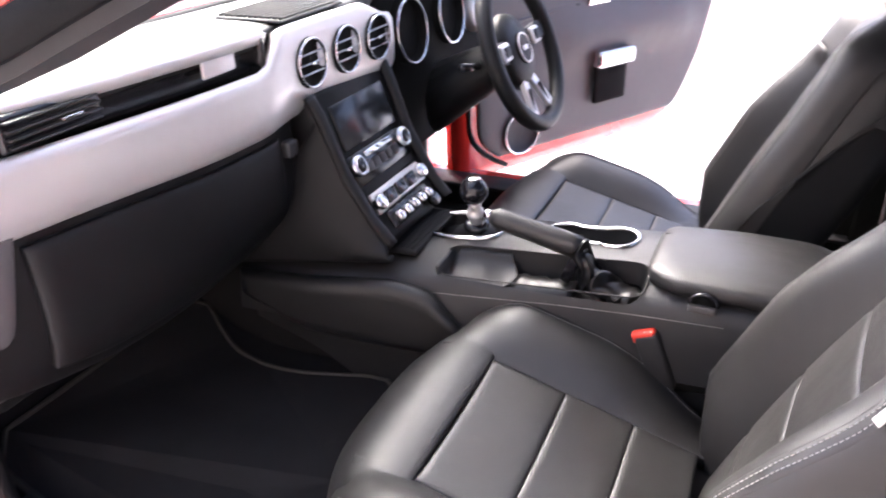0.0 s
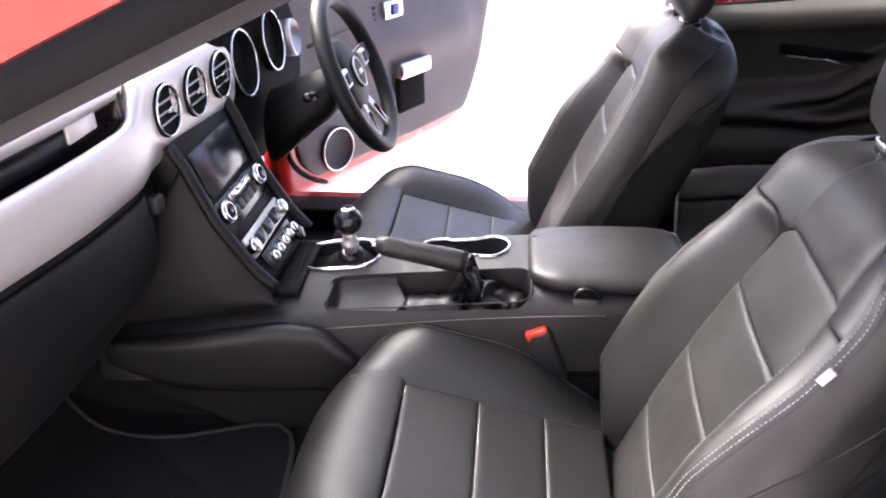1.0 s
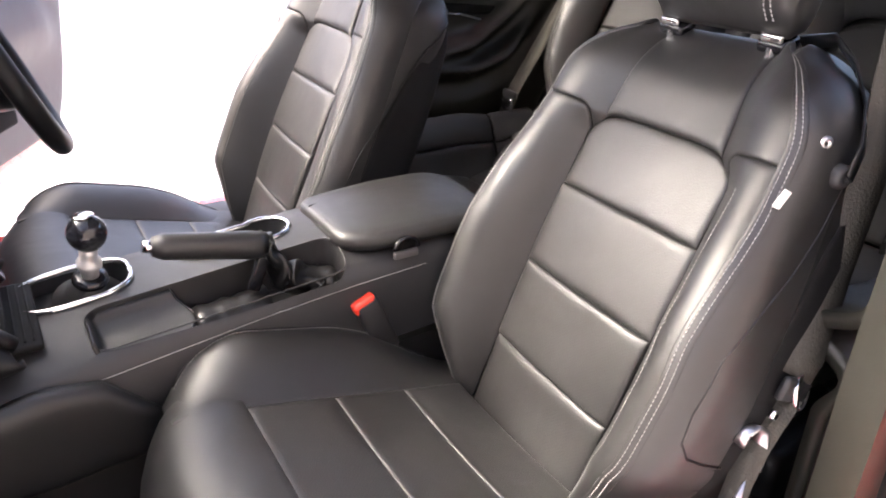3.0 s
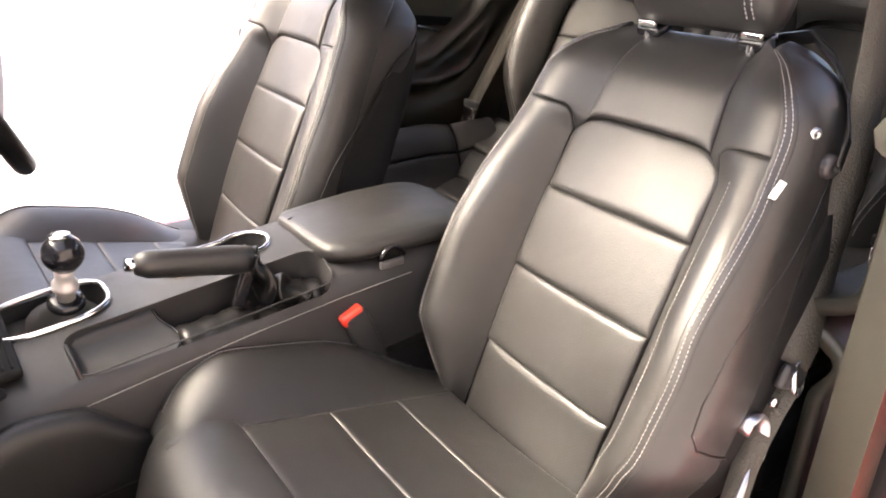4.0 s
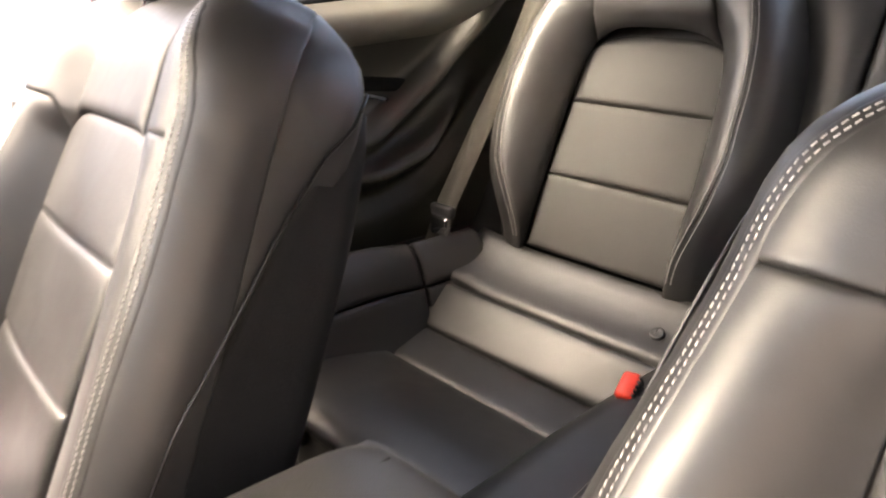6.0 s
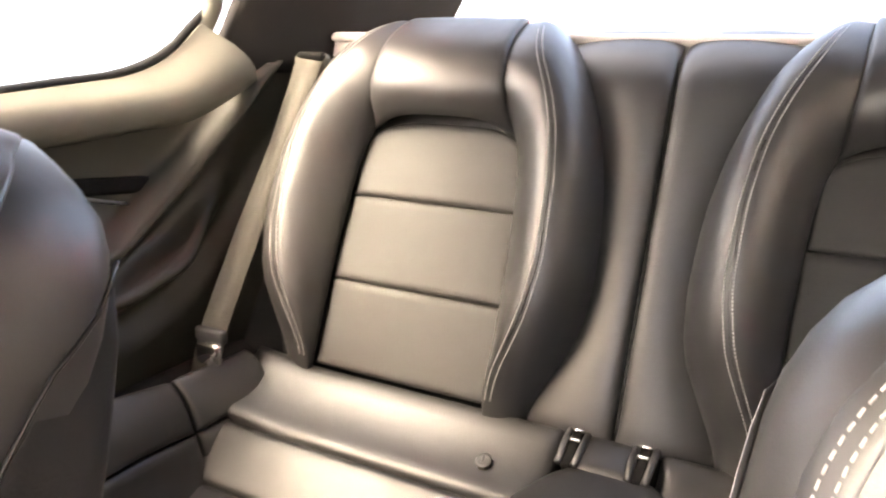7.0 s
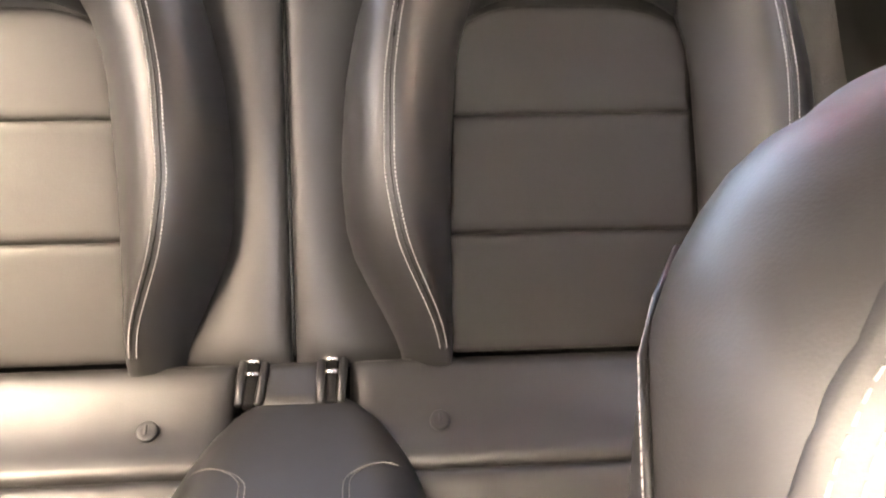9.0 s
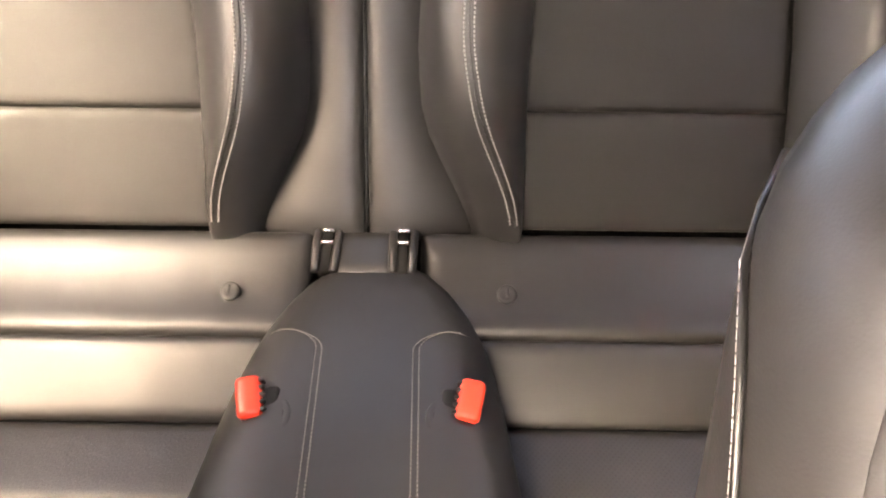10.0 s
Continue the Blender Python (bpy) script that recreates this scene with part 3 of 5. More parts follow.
# armrest lid
def lid_loop(k, z):
    pts = []
    for i in range(40):
        a = 2 * pi * i / 40
        ca, sa = cos(a), sin(a)
        x = 0.478 + 0.142 * math.copysign(abs(ca) ** 0.24, ca) * k
        y = -0.008 + 0.112 * math.copysign(abs(sa) ** 0.28, sa) * k
        fx = smoothstep(0.33, 0.43, x)
        y = y + (0.030 * (1 - fx)) * (1 if y < -0.008 else 0.2)
        pts.append((x, y, z + 0.012 * sin((x - 0.336) * 9) - 0.5 * (y + 0.008) ** 2))
    return pts
lid = part("armrest_lid", loft([lid_loop(0.97, 0.631), lid_loop(0.995, 0.634), lid_loop(1.0, 0.642), lid_loop(0.99, 0.649), lid_loop(0.965, 0.654), lid_loop(0.9, 0.657), lid_loop(0.75, 0.659), lid_loop(0.4, 0.660)]), VINYL, console, "padded black armrest lid")
part("lid_latch", tube([(0.436 - 0.021 * cos(pi * k / 12), -0.121, 0.631 + 0.018 * sin(pi * k / 12)) for k in range(13)], 0.0035, 8), GLOSS, lid)
part("latch_recess", lathe((0.436, -0.114, 0.632), (0, -1, 0), [(0.018, -0.01), (0.018, 0.003), (0.001, 0.0032)], 24), HOLE, lid)
part("lid_seam", tube([(0.345 + 0.26 * k / 12, 0.055, 0.6565 + 0.012 * sin((0.345 + 0.26 * k / 12 - 0.336) * 9) - 0.0018) for k in range(13)], 0.0012, 6), HOLE, lid)
part("latch_plate", box((0.434, -0.121, 0.622), (0.042, 0.008, 0.012), 0.002), CARD, console)
# side seam
part("console_seam", stitches([[(x, -half_y(x) * 1.085 - 0.0005, top_z(x) - 0.050) for x in [-0.03 + 0.5 * i / 40 for i in range(41)]]], 0.005, 0.0048, 0.0006), THREAD, console, kind="stuff")
# knee pads beside the footwells
for m in (-1, 1):
    def fn(u, v, m=m):
        x = -0.43 + 0.47 * u
        hi = table([(-0.43, 0.545), (-0.3, 0.557), (-0.1, 0.577), (-0.03, 0.562), (0.04, 0.49)], x)
        lo = table([(-0.43, 0.50), (-0.29, 0.44), (-0.1, 0.43), (0.04, 0.43)], x)
        return (x, m * (half_y(x) * 1.16 + 0.004), lo + (hi - lo) * v)
    part("knee_pad", pad(fn, 24, 12, 0.016, 0.06, 0.16, 0.01, -m), VINYL, console, "padded knee panel")
# gear lever
lever = thing("gear_lever", (0.0, 0.0, 0.6), "chrome gear lever with a round black and chrome knob", "gear lever")
part("gaiter", lathe((-0.01, 0.036, 0.578), (0.1, -0.3, 1), [(0.05, 0), (0.052, 0.012), (0.036, 0.022), (0.034, 0.030), (0.022, 0.040), (0.019, 0.046)]), LEATHER, lever)
part("gaiter_collar", lathe((-0.006, 0.024, 0.620), (0.06, -0.26, 1), [(0.023, 0), (0.025, 0.004), (0.023, 0.012), (0.014, 0.014)]), GLOSS, lever)
part("shaft", lathe((-0.005, 0.020, 0.632), (0.06, -0.30, 1), [(0.012, 0), (0.012, 0.018), (0.017, 0.02), (0.017, 0.028), (0.012, 0.032), (0.012, 0.044), (0.014, 0.055)]), SILVER, lever)
prof = [(0.013, -0.024)] + [(0.0265 * cos(a), 0.0265 * sin(a)) for a in [radians(-60 + 145 * k / 24) for k in range(25)]]
knob = part("knob", lathe((0.0, -0.002, 0.7075), (0, 0, 1), prof, 48), GLOSS, lever)
part("knob_cap", lathe((0.0, -0.002, 0.733), (0, 0, 1), [(0.014, 0), (0.014, 0.001), (0.011, 0.002), (0.001, 0.0024)]), CHROME, knob)
# handbrake
brake = thing("handbrake", (0.2, -0.075, 0.6), "black leather handbrake lever with a chrome button", "handbrake")
ha, hb = Vector((0.068, -0.086, 0.706)), Vector((0.225, -0.076, 0.668))
loops = []
for i in range(12):
    t = i / 11
    p = ha.lerp(hb, t)
    r = table([(0, 0.012), (0.06, 0.0165), (0.5, 0.0175), (0.85, 0.019), (1, 0.017)], t)
    loops.append([p + Vector((0.23 * r * sin(a), r * cos(a), 1.1 * r * sin(a))) for a in (2 * pi * k / 16 for k in range(16))])
part("grip", loft(loops), LEATHER, brake)
part("release_button", tube([ha + Vector((-0.012, 0, 0.003)), ha + Vector((0.004, 0, -0.001))], 0.0085, 14), CHROME, brake)
loops = []
for i in range(31):
    t = i / 30
    x = table([(0, 0.222), (0.3, 0.235), (0.6, 0.262), (1, 0.325)], t)
    zt = table([(0, 0.688), (0.25, 0.682), (0.5, 0.645), (0.75, 0.618), (1, 0.605)], t)
    zb = table([(0, 0.645), (0.25, 0.61), (0.4, 0.585), (1, 0.58)], t)
    wv = table([(0, 0.02), (0.4, 0.024), (1, 0.03)], t) * (1 + 0.14 * sin(i * 1.15) + 0.08 * abs(sin(i * 0.8 + 1)))
    loops.append([(x + 0.006 * sin(3 * a + 0.5 * i), -0.075 + wv * cos(a), (zt + zb) / 2 + (zt - zb) / 2 * sin(a) + 0.003 * sin(2 * a + 0.85 * i) - 0.009 * abs(sin(1.5 * a + 0.55 * i)) ** 3 * smoothstep(0.1, 0.4, t)) for a in (2 * pi * k / 32 for k in range(32))])
part("gaiter", loft(loops), GAITER, brake, "wrinkled leather gaiter")
loops = []
for i in range(10):
    t = i / 9
    x = 0.11 + 0.11 * t
    loops.append([(x, -0.075 + 0.031 * cos(a) * (1 + 0.1 * sin(2.1 * i)), 0.570 + (0.014 + 0.004 * sin(1.9 * i) ** 2 + 0.01 * t) * max(-0.3, sin(a))) for a in (2 * pi * k / 16 for k in range(16))])
part("gaiter_fold", loft(loops), GAITER, brake)
part("lever_arm", box((0.215, -0.075, 0.635), (0.02, 0.012, 0.08), 0.004, Matrix.Rotation(0.4, 4, "Y")), GLOSS, brake)
# scooped ramp at the pocket's front, and the tray floor
def scoop(u, v):
    """Shallow scoop: steep front wall, floor rising in a cove to the driver's side, rounded back end."""
    x = -0.028 + (0.118 + 0.022 * sin(pi * v)) * u
    dip = smoothstep(0.0, 0.10, u) * (0.012 + 0.026 * (1 - v ** 4)) * (1 - smoothstep(0.93, 1.0, v) * 0.6)
    return (x, -0.1165 + 0.080 * v, top_z(x) - 0.001 - dip)


part("pocket_ramp", pad(scoop, 30, 24, 0.0, 0, 0, 0.006, 1, even=True), PLASTIC, console)
part("pocket_lip", tube([Vector(scoop(1.0, k / 12)) + Vector((0, 0, -0.001)) for k in range(13)], 0.0022, 8), GLOSS, console)



# ---- dashboard ----
dash = thing("dashboard", (-0.4, CY, 0.5), "dashboard with satin silver panel, round vents and dark upper pad", "dashboard")


def dash_x(y):
    """How far the dash face bows towards the cabin."""
    return -0.262 + 0.055 * y - 0.016 * smoothstep(-0.24, -0.12, y) - 0.16 * max(0, abs(y - CY) - 0.35) ** 1.5


def brow_top(y):
    return 0.968 + 0.054 * smoothstep(-0.235, -0.165, y) - 0.035 * smoothstep(0.06, 0.175, y)


def brow_low(y):
    return 0.860 - 0.006 * smoothstep(-0.1, -0.25, y) + 0.008 * smoothstep(-0.3, -0.6, y)


# silver face from the passenger's door to the instruments
def fn(u, v):
    y = -0.76 + 0.935 * u
    zt, zb = brow_top(y), brow_low(y)
    z = zt + (zb - zt) * v
    x = dash_x(y) + smooth_table([(0, 0.010), (0.08, 0.019), (0.5, 0.021), (0.74, 0.018), (0.88, 0.010), (1, -0.006)], v)
    return (x, y, z)
part("silver_panel", pad(fn, 60, 14, 0.004, 0.015, 0.12, 0.02, -1), SILVER, dash, "satin silver fascia panel")


# recessed dark strip with an outlet and a plate
def fn(u, v):
    y = -0.76 + 0.545 * u
    return (dash_x(y) - 0.022, y, 0.962 + 0.062 * v)
part("slot", pad(fn, 20, 4, 0.0, 0.1, 0.1, 0.02, 1), GLOSS, dash)


def fn(u, v):
    y = -0.76 + 0.56 * u
    x0 = dash_x(y) + 0.006
    return (x0 - 0.06 * v, y, 1.020 + 0.006 * sin(pi * v))
part("slot_brow", pad(fn, 20, 6, 0.005, 0.02, 0.2, 0.014, 1), SILVER, dash, "silver lip over the slot")
part("slot_end", box((dash_x(-0.2) - 0.008, -0.213, 0.994), (0.03, 0.014, 0.05), 0.006), GLOSS, dash)
part("dash_badge", box((dash_x(-0.3) - 0.004, -0.308, 0.994), (0.006, 0.072, 0.026), 0.002), SILVER, dash, "plain polished plate")
frame_bm = box((dash_x(-0.55) - 0.008, -0.58, 0.993), (0.016, 0.15, 0.046), 0.006)
vent = part("side_vent", frame_bm, GLOSS, dash)
for k in range(4):
    part("slat", box((dash_x(-0.55) + 0.001, -0.58, 0.978 + 0.010 * k), (0.014, 0.135, 0.003), 0.001), PLASTIC, vent)
part("vent_tab", box((dash_x(-0.55) + 0.008, -0.56, 0.993), (0.008, 0.03, 0.004), 0.001), CHROME, vent)


# upper pad
def fn(u, v):
    y = -0.77 + 1.6 * u
    hood = 0.045 * smoothstep(0.12, 0.2, y) * smoothstep(0.72, 0.62, y) * (1 - smoothstep(0.2, 0.55, v))
    x = dash_x(y) - 0.008 - 0.52 * v + 0.09 * hood
    return (x, y, 1.018 + 0.008 * sin(pi * min(1, v * 1.6)) * (v < 0.7) - 0.07 * v * v + hood)
part("upper_pad", pad(fn, 48, 16, 0.004, 0.02, 0.05, 0.02, 1), VINYL, dash, "soft grained upper pad")
grille = part("speaker_grille", box((-0.345, -0.055, 1.0265), (0.14, 0.19, 0.006), 0.003), PLASTIC, dash)
for k in range(11):
    part("slat", box((-0.408 + 0.0125 * k, -0.055, 1.031), (0.005, 0.18, 0.005), 0.001), PTRIM, grille)


# lower dash and glovebox
def fn(u, v):
    y = -0.76 + 0.62 * u
    zt = brow_low(y) + 0.008
    x, z = bez(((dash_x(y) - 0.01, zt), (dash_x(y) - 0.005, zt - 0.08), (dash_x(y) - 0.005, 0.66), (-0.375, 0.592 + 0.6 * (y + 0.42) ** 2)), v)
    return (x, y, z)
part("glovebox_panel", pad(fn, 24, 18, 0.004, 0.03, 0.03, 0.02, -1), BLACKP, dash)


def fn(u, v):
    y = -0.66 + 0.46 * u
    zt = brow_low(y) - 0.012
    x, z = bez(((dash_x(y) - 0.004, zt), (dash_x(y) + 0.003, zt - 0.08), (dash_x(y), 0.69), (-0.345, 0.628 + 0.6 * (y + 0.42) ** 2)), v)
    return (x + 0.006, y, z)
lidg = part("glovebox_lid", pad(fn, 18, 16, 0.006, 0.05, 0.05, 0.012, -1), BLACKP, dash)
part("glovebox_latch", box((dash_x(-0.19) + 0.012, -0.185, 0.822), (0.02, 0.03, 0.03), 0.006), PLASTIC, lidg)
# blackened to stand for the shade below the dash
part("dash_underside", box((-0.57, CY, 0.625), (0.36, 1.5, 0.03), 0.01), HOLE, dash)


# end of the dash beside the passenger's door
def fn(u, v):
    y = -0.775 + (0.075 + 0.03 * (1 - v) ** 2) * u
    return (dash_x(y) + 0.012 - 0.07 * v * v, y, 0.875 - 0.25 * v)
part("dash_end", pad(fn, 8, 14, 0.006, 0.2, 0.06, 0.02, -1), CARD, dash, "grey end panel")


# driver's side lower panel, its shadow put into the black colour
def fn(u, v):
    y = 0.15 + 0.66 * u
    x, z = bez(((dash_x(y) - 0.05, 1.0), (dash_x(y), 0.86), (dash_x(y) + 0.01, 0.70), (-0.42, 0.54)), v)
    return (x, y, z)
part("driver_lower_panel", pad(fn, 20, 16, 0.004, 0.03, 0.03, 0.02, -1), HOLE, dash)

# round centre vents
for y in (-0.103, 0.003, 0.109):
    c = Vector((dash_x(y) + 0.0245, y, 0.951))
    ax = Vector((1, 0, 0.03))
    v = part("round_vent", lathe(c - ax * 0.02, ax, [(0.044, 0), (0.044, 0.022), (0.042, 0.025), (0.039, 0.0245), (0.0385, 0.0215), (0.001, 0.0212)], 32), HOLE, dash)
    part("vent_ring", ring(c + ax * 0.005, ax, 0.0415, 0.002, 36, 8), CHROME, v, "thin chrome ring")
    for k in (-1, 0, 1):
        part("slat", box(c + Vector((0.003, 0, 0.017 * k)), (0.004, 2 * sqrt(0.039 ** 2 - (0.017 * k) ** 2), 0.0025), 0.001), STEEL, v)
    part("vent_tab", box(c + Vector((0.006, 0, 0.0)), (0.006, 0.014, 0.006), 0.001), CHROME, v)

# centre stack
stack = thing("centre_stack", (-0.2, CY, 0.62), "dark centre stack with screen, knobs and a row of toggle switches", "centre stack")
STK = [(-0.262, 0.895), (-0.245, 0.86), (-0.207, 0.755), (-0.155, 0.665), (-0.12, 0.625)]


def stk(t, y, lift=0.0):
    """A point on the leaning face of the stack: t from top to bottom."""
    n = len(STK) - 1
    k = min(n - 1, int(t * n))
    f_ = t * n - k
    x = STK[k][0] + (STK[k + 1][0] - STK[k][0]) * f_
    z = STK[k][1] + (STK[k + 1][1] - STK[k][1]) * f_
    return Vector((x + 0.92 * lift, y, z + 0.38 * lift))


loops = []
for i in range(17):
    t = i / 16
    w = 0.128 - 0.012 * t
    p = stk(t, 0)
    loops.append([(p.x - 0.12, 0.004 - w, p.z), (p.x - 0.01, 0.004 - w, p.z), (p.x, 0.004 - w + 0.008, p.z), (p.x, 0.004 + w - 0.008, p.z), (p.x - 0.01, 0.004 + w, p.z), (p.x - 0.12, 0.004 + w, p.z)])
part("stack_body", loft(loops), BLACKP, stack, auto=None)
for m in (-1, 1):
    part("stack_cheek", tube([stk(t, 0.004 + m * (0.131 - 0.012 * t), 0.006) for t in [i / 16 for i in range(17)]], 0.014, 10, 0.010), BLACKP, stack)
tilt = Matrix.Rotation(radians(-20), 4, "Y")
part("display", box(stk(0.33, 0.004, 0.003), (0.008, 0.19, 0.088), 0.004, tilt), SCREEN, stack, "dark display screen")
tilt = Matrix.Rotation(radians(-24), 4, "Y")
fasc = part("control_panel", box(stk(0.52, 0.004, 0.003), (0.008, 0.205, 0.062), 0.004, tilt), GLOSS, stack)
part("disc_slot", box(stk(0.475, 0.004, 0.009), (0.006, 0.10, 0.012), 0.002, tilt), CHROME, fasc)
for y in (-0.083, 0.090):
    kb = part("knob", lathe(stk(0.5, y, 0.0), (0.92, 0, 0.38), [(0.021, 0), (0.021, 0.018), (0.018, 0.021), (0.014, 0.0215), (0.013, 0.019), (0.001, 0.019)], 28), CHROME, stack, "ribbed chrome knob")
    part("knob_face", lathe(stk(0.5, y, 0.0205), (0.92, 0, 0.38), [(0.0125, 0), (0.0125, 0.001), (0.001, 0.0015)], 20), GLOSS, kb)
for k in range(5):
    part("button", box(stk(0.53, -0.045 + 0.0245 * k, 0.009), (0.006, 0.02, 0.02), 0.002, tilt), PLASTIC, stack)
tilt = Matrix.Rotation(radians(-30), 4, "Y")
part("climate_panel", box(stk(0.69, 0.004, 0.004), (0.008, 0.19, 0.042), 0.004, tilt), SILVER, stack)
for k in range(5):
    if k in (0, 4):
        part("climate_knob", lathe(stk(0.69, -0.08 + 0.042 * k, 0.005), (0.86, 0, 0.5), [(0.015, 0), (0.015, 0.014), (0.012, 0.016), (0.001, 0.016)], 22), CHROME, stack)
    else:
        part("button", box(stk(0.69, -0.08 + 0.042 * k, 0.011), (0.008, 0.034, 0.026), 0.003, tilt), GLOSS, stack)
part("toggle_bezel", box(stk(0.83, 0.004, 0.004), (0.008, 0.155, 0.036), 0.004, tilt), GLOSS, stack)
for k in range(5):
    part("toggle_switch", box(stk(0.83, -0.055 + 0.0295 * k, 0.014), (0.022, 0.019, 0.022), 0.006, tilt), CHROME, stack, "chrome toggle switch")
part("start_button", lathe(stk(0.93, 0.075, 0.004), (0.86, 0, 0.5), [(0.016, 0), (0.016, 0.01), (0.012, 0.012), (0.001, 0.012)], 22), GLOSS, stack)


def fn(u, v):
    p = stk(0.25 + 0.75 * u, -0.122)
    q_ = Vector((-0.44, -0.162, 0.550)).lerp(Vector((-0.105, -0.137, 0.606)), u)
    return p.lerp(q_, v) + Vector((0, -0.012 * sin(pi * v), 0))
part("stack_skirt", pad(fn, 18, 14, 0.003, 0.02, 0.03, 0.01, -1), BLACKP, stack, "black side panel")
part("front_tray", box((-0.112, 0.0, 0.603), (0.06, 0.19, 0.012), 0.004), RUBBER, stack)
for k in range(5):
    part("tray_rib", box((-0.132 + 0.010 * k, 0.0, 0.610), (0.003, 0.17, 0.003), 0.001), RUBBER, stack)

# instruments
inst = thing("instrument_cluster", (-0.28, 0.41, 0.85), "instrument binnacle with two chrome-ringed round dials", "instruments")
part("binnacle", box((-0.335, 0.40, 0.92), (0.10, 0.46, 0.16), 0.03, segs=4), HOLE, inst)
for y in (0.288, 0.494):
    c = Vector((-0.266, y, 0.925))
    ax = Vector((0.97, 0, 0.12))
    g = part("dial", lathe(c, ax, [(0.070, -0.05), (0.070, 0.004), (0.066, 0.006), (0.064, -0.03), (0.001, -0.032)], 40), HOLE, inst)
    part("dial_ring", ring(c + ax * 0.005, ax, 0.068, 0.0026, 44, 8), CHROME, g, "chrome ring")
    part("needle", box(c + Vector((-0.024, 0.012, 0.01)), (0.002, 0.045, 0.003), 0.001, Matrix.Rotation(0.7, 4, "X")), BUTTON, g)
part("side_vent", lathe((-0.288, 0.655, 0.893), (0.97, 0, 0.1), [(0.046, 0), (0.046, 0.03), (0.042, 0.034), (0.04, 0.012), (0.001, 0.01)], 30), SILVER, inst)

# steering wheel
WC = Vector((-0.063, 0.388, 0.873))
WN = Vector((cos(radians(22)), 0, sin(radians(22))))
WU = Vector((-sin(radians(22)), 0, cos(radians(22))))
WR = Vector((0, 1, 0))
wheel = thing("steering_wheel", tuple(WC), "black leather steering wheel with satin silver spokes", "steering wheel")


def wp(r, a, n=0.0):
    return WC + WR * (r * cos(a)) + WU * (r * sin(a)) + WN * n


part("rim", ring(WC + WN * 0.02, WN, 0.168, 0.0185, 64, 14), BLACKP, wheel)
part("hub", lathe(WC - WN * 0.03, WN, [(0.080, 0), (0.086, 0.02), (0.080, 0.036), (0.06, 0.047), (0.001, 0.052)], 32), BLACKP, wheel)
badge = part("hub_badge", lathe(WC + WN * 0.02, WN, [(0.034, 0), (0.034, 0.004), (0.030, 0.0055), (0.001, 0.006)], 30), PTRIM, wheel, "dark disc in a silver ring")
part("badge_ring", ring(WC + WN * 0.0255, WN, 0.032, 0.0022, 36, 8), SILVER, badge)
part("badge_emblem", box(WC + WN * 0.027, (0.004, 0.026, 0.010), 0.002, Matrix.Rotation(radians(-22), 4, "Y")), SILVER, badge)
for a in (0.12, pi - 0.12, -pi / 2 - 0.35, -pi / 2 + 0.35):
    lp = []
    for t in range(7):
        f_ = t / 6
        r = 0.055 + 0.105 * f_
        p = wp(r, a, 0.004 + 0.014 * f_)
        tg = (-WR * sin(a) + WU * cos(a))
        w = 0.026 - 0.008 * f_ if abs(sin(a)) < 0.5 else 0.013
        lp.append([p + tg * w - WN * 0.006, p + tg * w + WN * 0.004, p - tg * w + WN * 0.004, p - tg * w - WN * 0.006])
    sp = part("spoke", loft(lp), SILVER if abs(sin(a)) > 0.5 else PLASTIC, wheel, auto=40)
    if abs(sin(a)) < 0.5:
        part("switch_pad", box(wp(0.095, a, 0.018), (0.012, 0.045, 0.038), 0.006, Matrix.Rotation(radians(-22), 4, "Y")), SILVER, sp)
        part("switch_face", box(wp(0.095, a, 0.023), (0.008, 0.032, 0.024), 0.004, Matrix.Rotation(radians(-22), 4, "Y")), BLACKP, sp)
    else:
        part("spoke_slot", box(wp(0.118, a, 0.0165), (0.006, 0.009, 0.055), 0.002, Matrix.Rotation(radians(-22), 4, "Y") @ Matrix.Rotation(pi / 2 + a, 4, "X")), BLACKP, sp)
part("column_shroud", loft([[WC - WN * (0.03 + 0.17 * t) + Vector((0, (0.062 + 0.02 * t) * cos(a), -0.03 * t - 0.015 + (0.055 + 0.03 * t) * sin(a))) for a in (2 * pi * k / 18 for k in range(18))] for t in (0, 0.15, 0.5, 1)]), BLACKP, wheel)
for m in (-1, 1):
    part("stalk", tube([WC - WN * 0.07 + WR * (m * 0.05), WC - WN * 0.055 + WR * (m * 0.12) + WU * 0.01, WC - WN * 0.05 + WR * (m * 0.17) + WU * 0.02], 0.009, 10), GLOSS, wheel)


RS, RC = sin(radians(22)), cos(radians(22))
BX, BZ = 1.282, 0.557


def RP_B(y, s, d):
    return Vector((BX + s * RS - d * RC, y, BZ + s * RC + d * RS))


# ---- body shell, ground and surroundings ----
solo("ground", box((0, 0, -0.02), (60, 60, 0.04), 0), FLOOR, "pale bright floor round the car", "floor", "structure")
# unseen wall, added to limit and warm the light from the passenger side
solo("bounce_wall", box((1.0, -3.0, 1.5), (16, 0.2, 3.0), 0), GREYW, "added unseen wall that bounces light onto the passenger side", "wall", "structure")
solo("wall_far", box((0, 9.0, 1.8), (40, 0.2, 3.6), 0), WALLW, "white wall beyond the open door", "wall", "structure")

car = thing("car", (0.4, CY, 0.12), "red two-door coupe with dark interior and open driver's door", "car")
# floor pan, tunnel sides and footwells
part("floor_carpet", box((0.35, CY, 0.275), (2.3, 1.46, 0.05), 0.01), CARPET, car, "dark carpet")


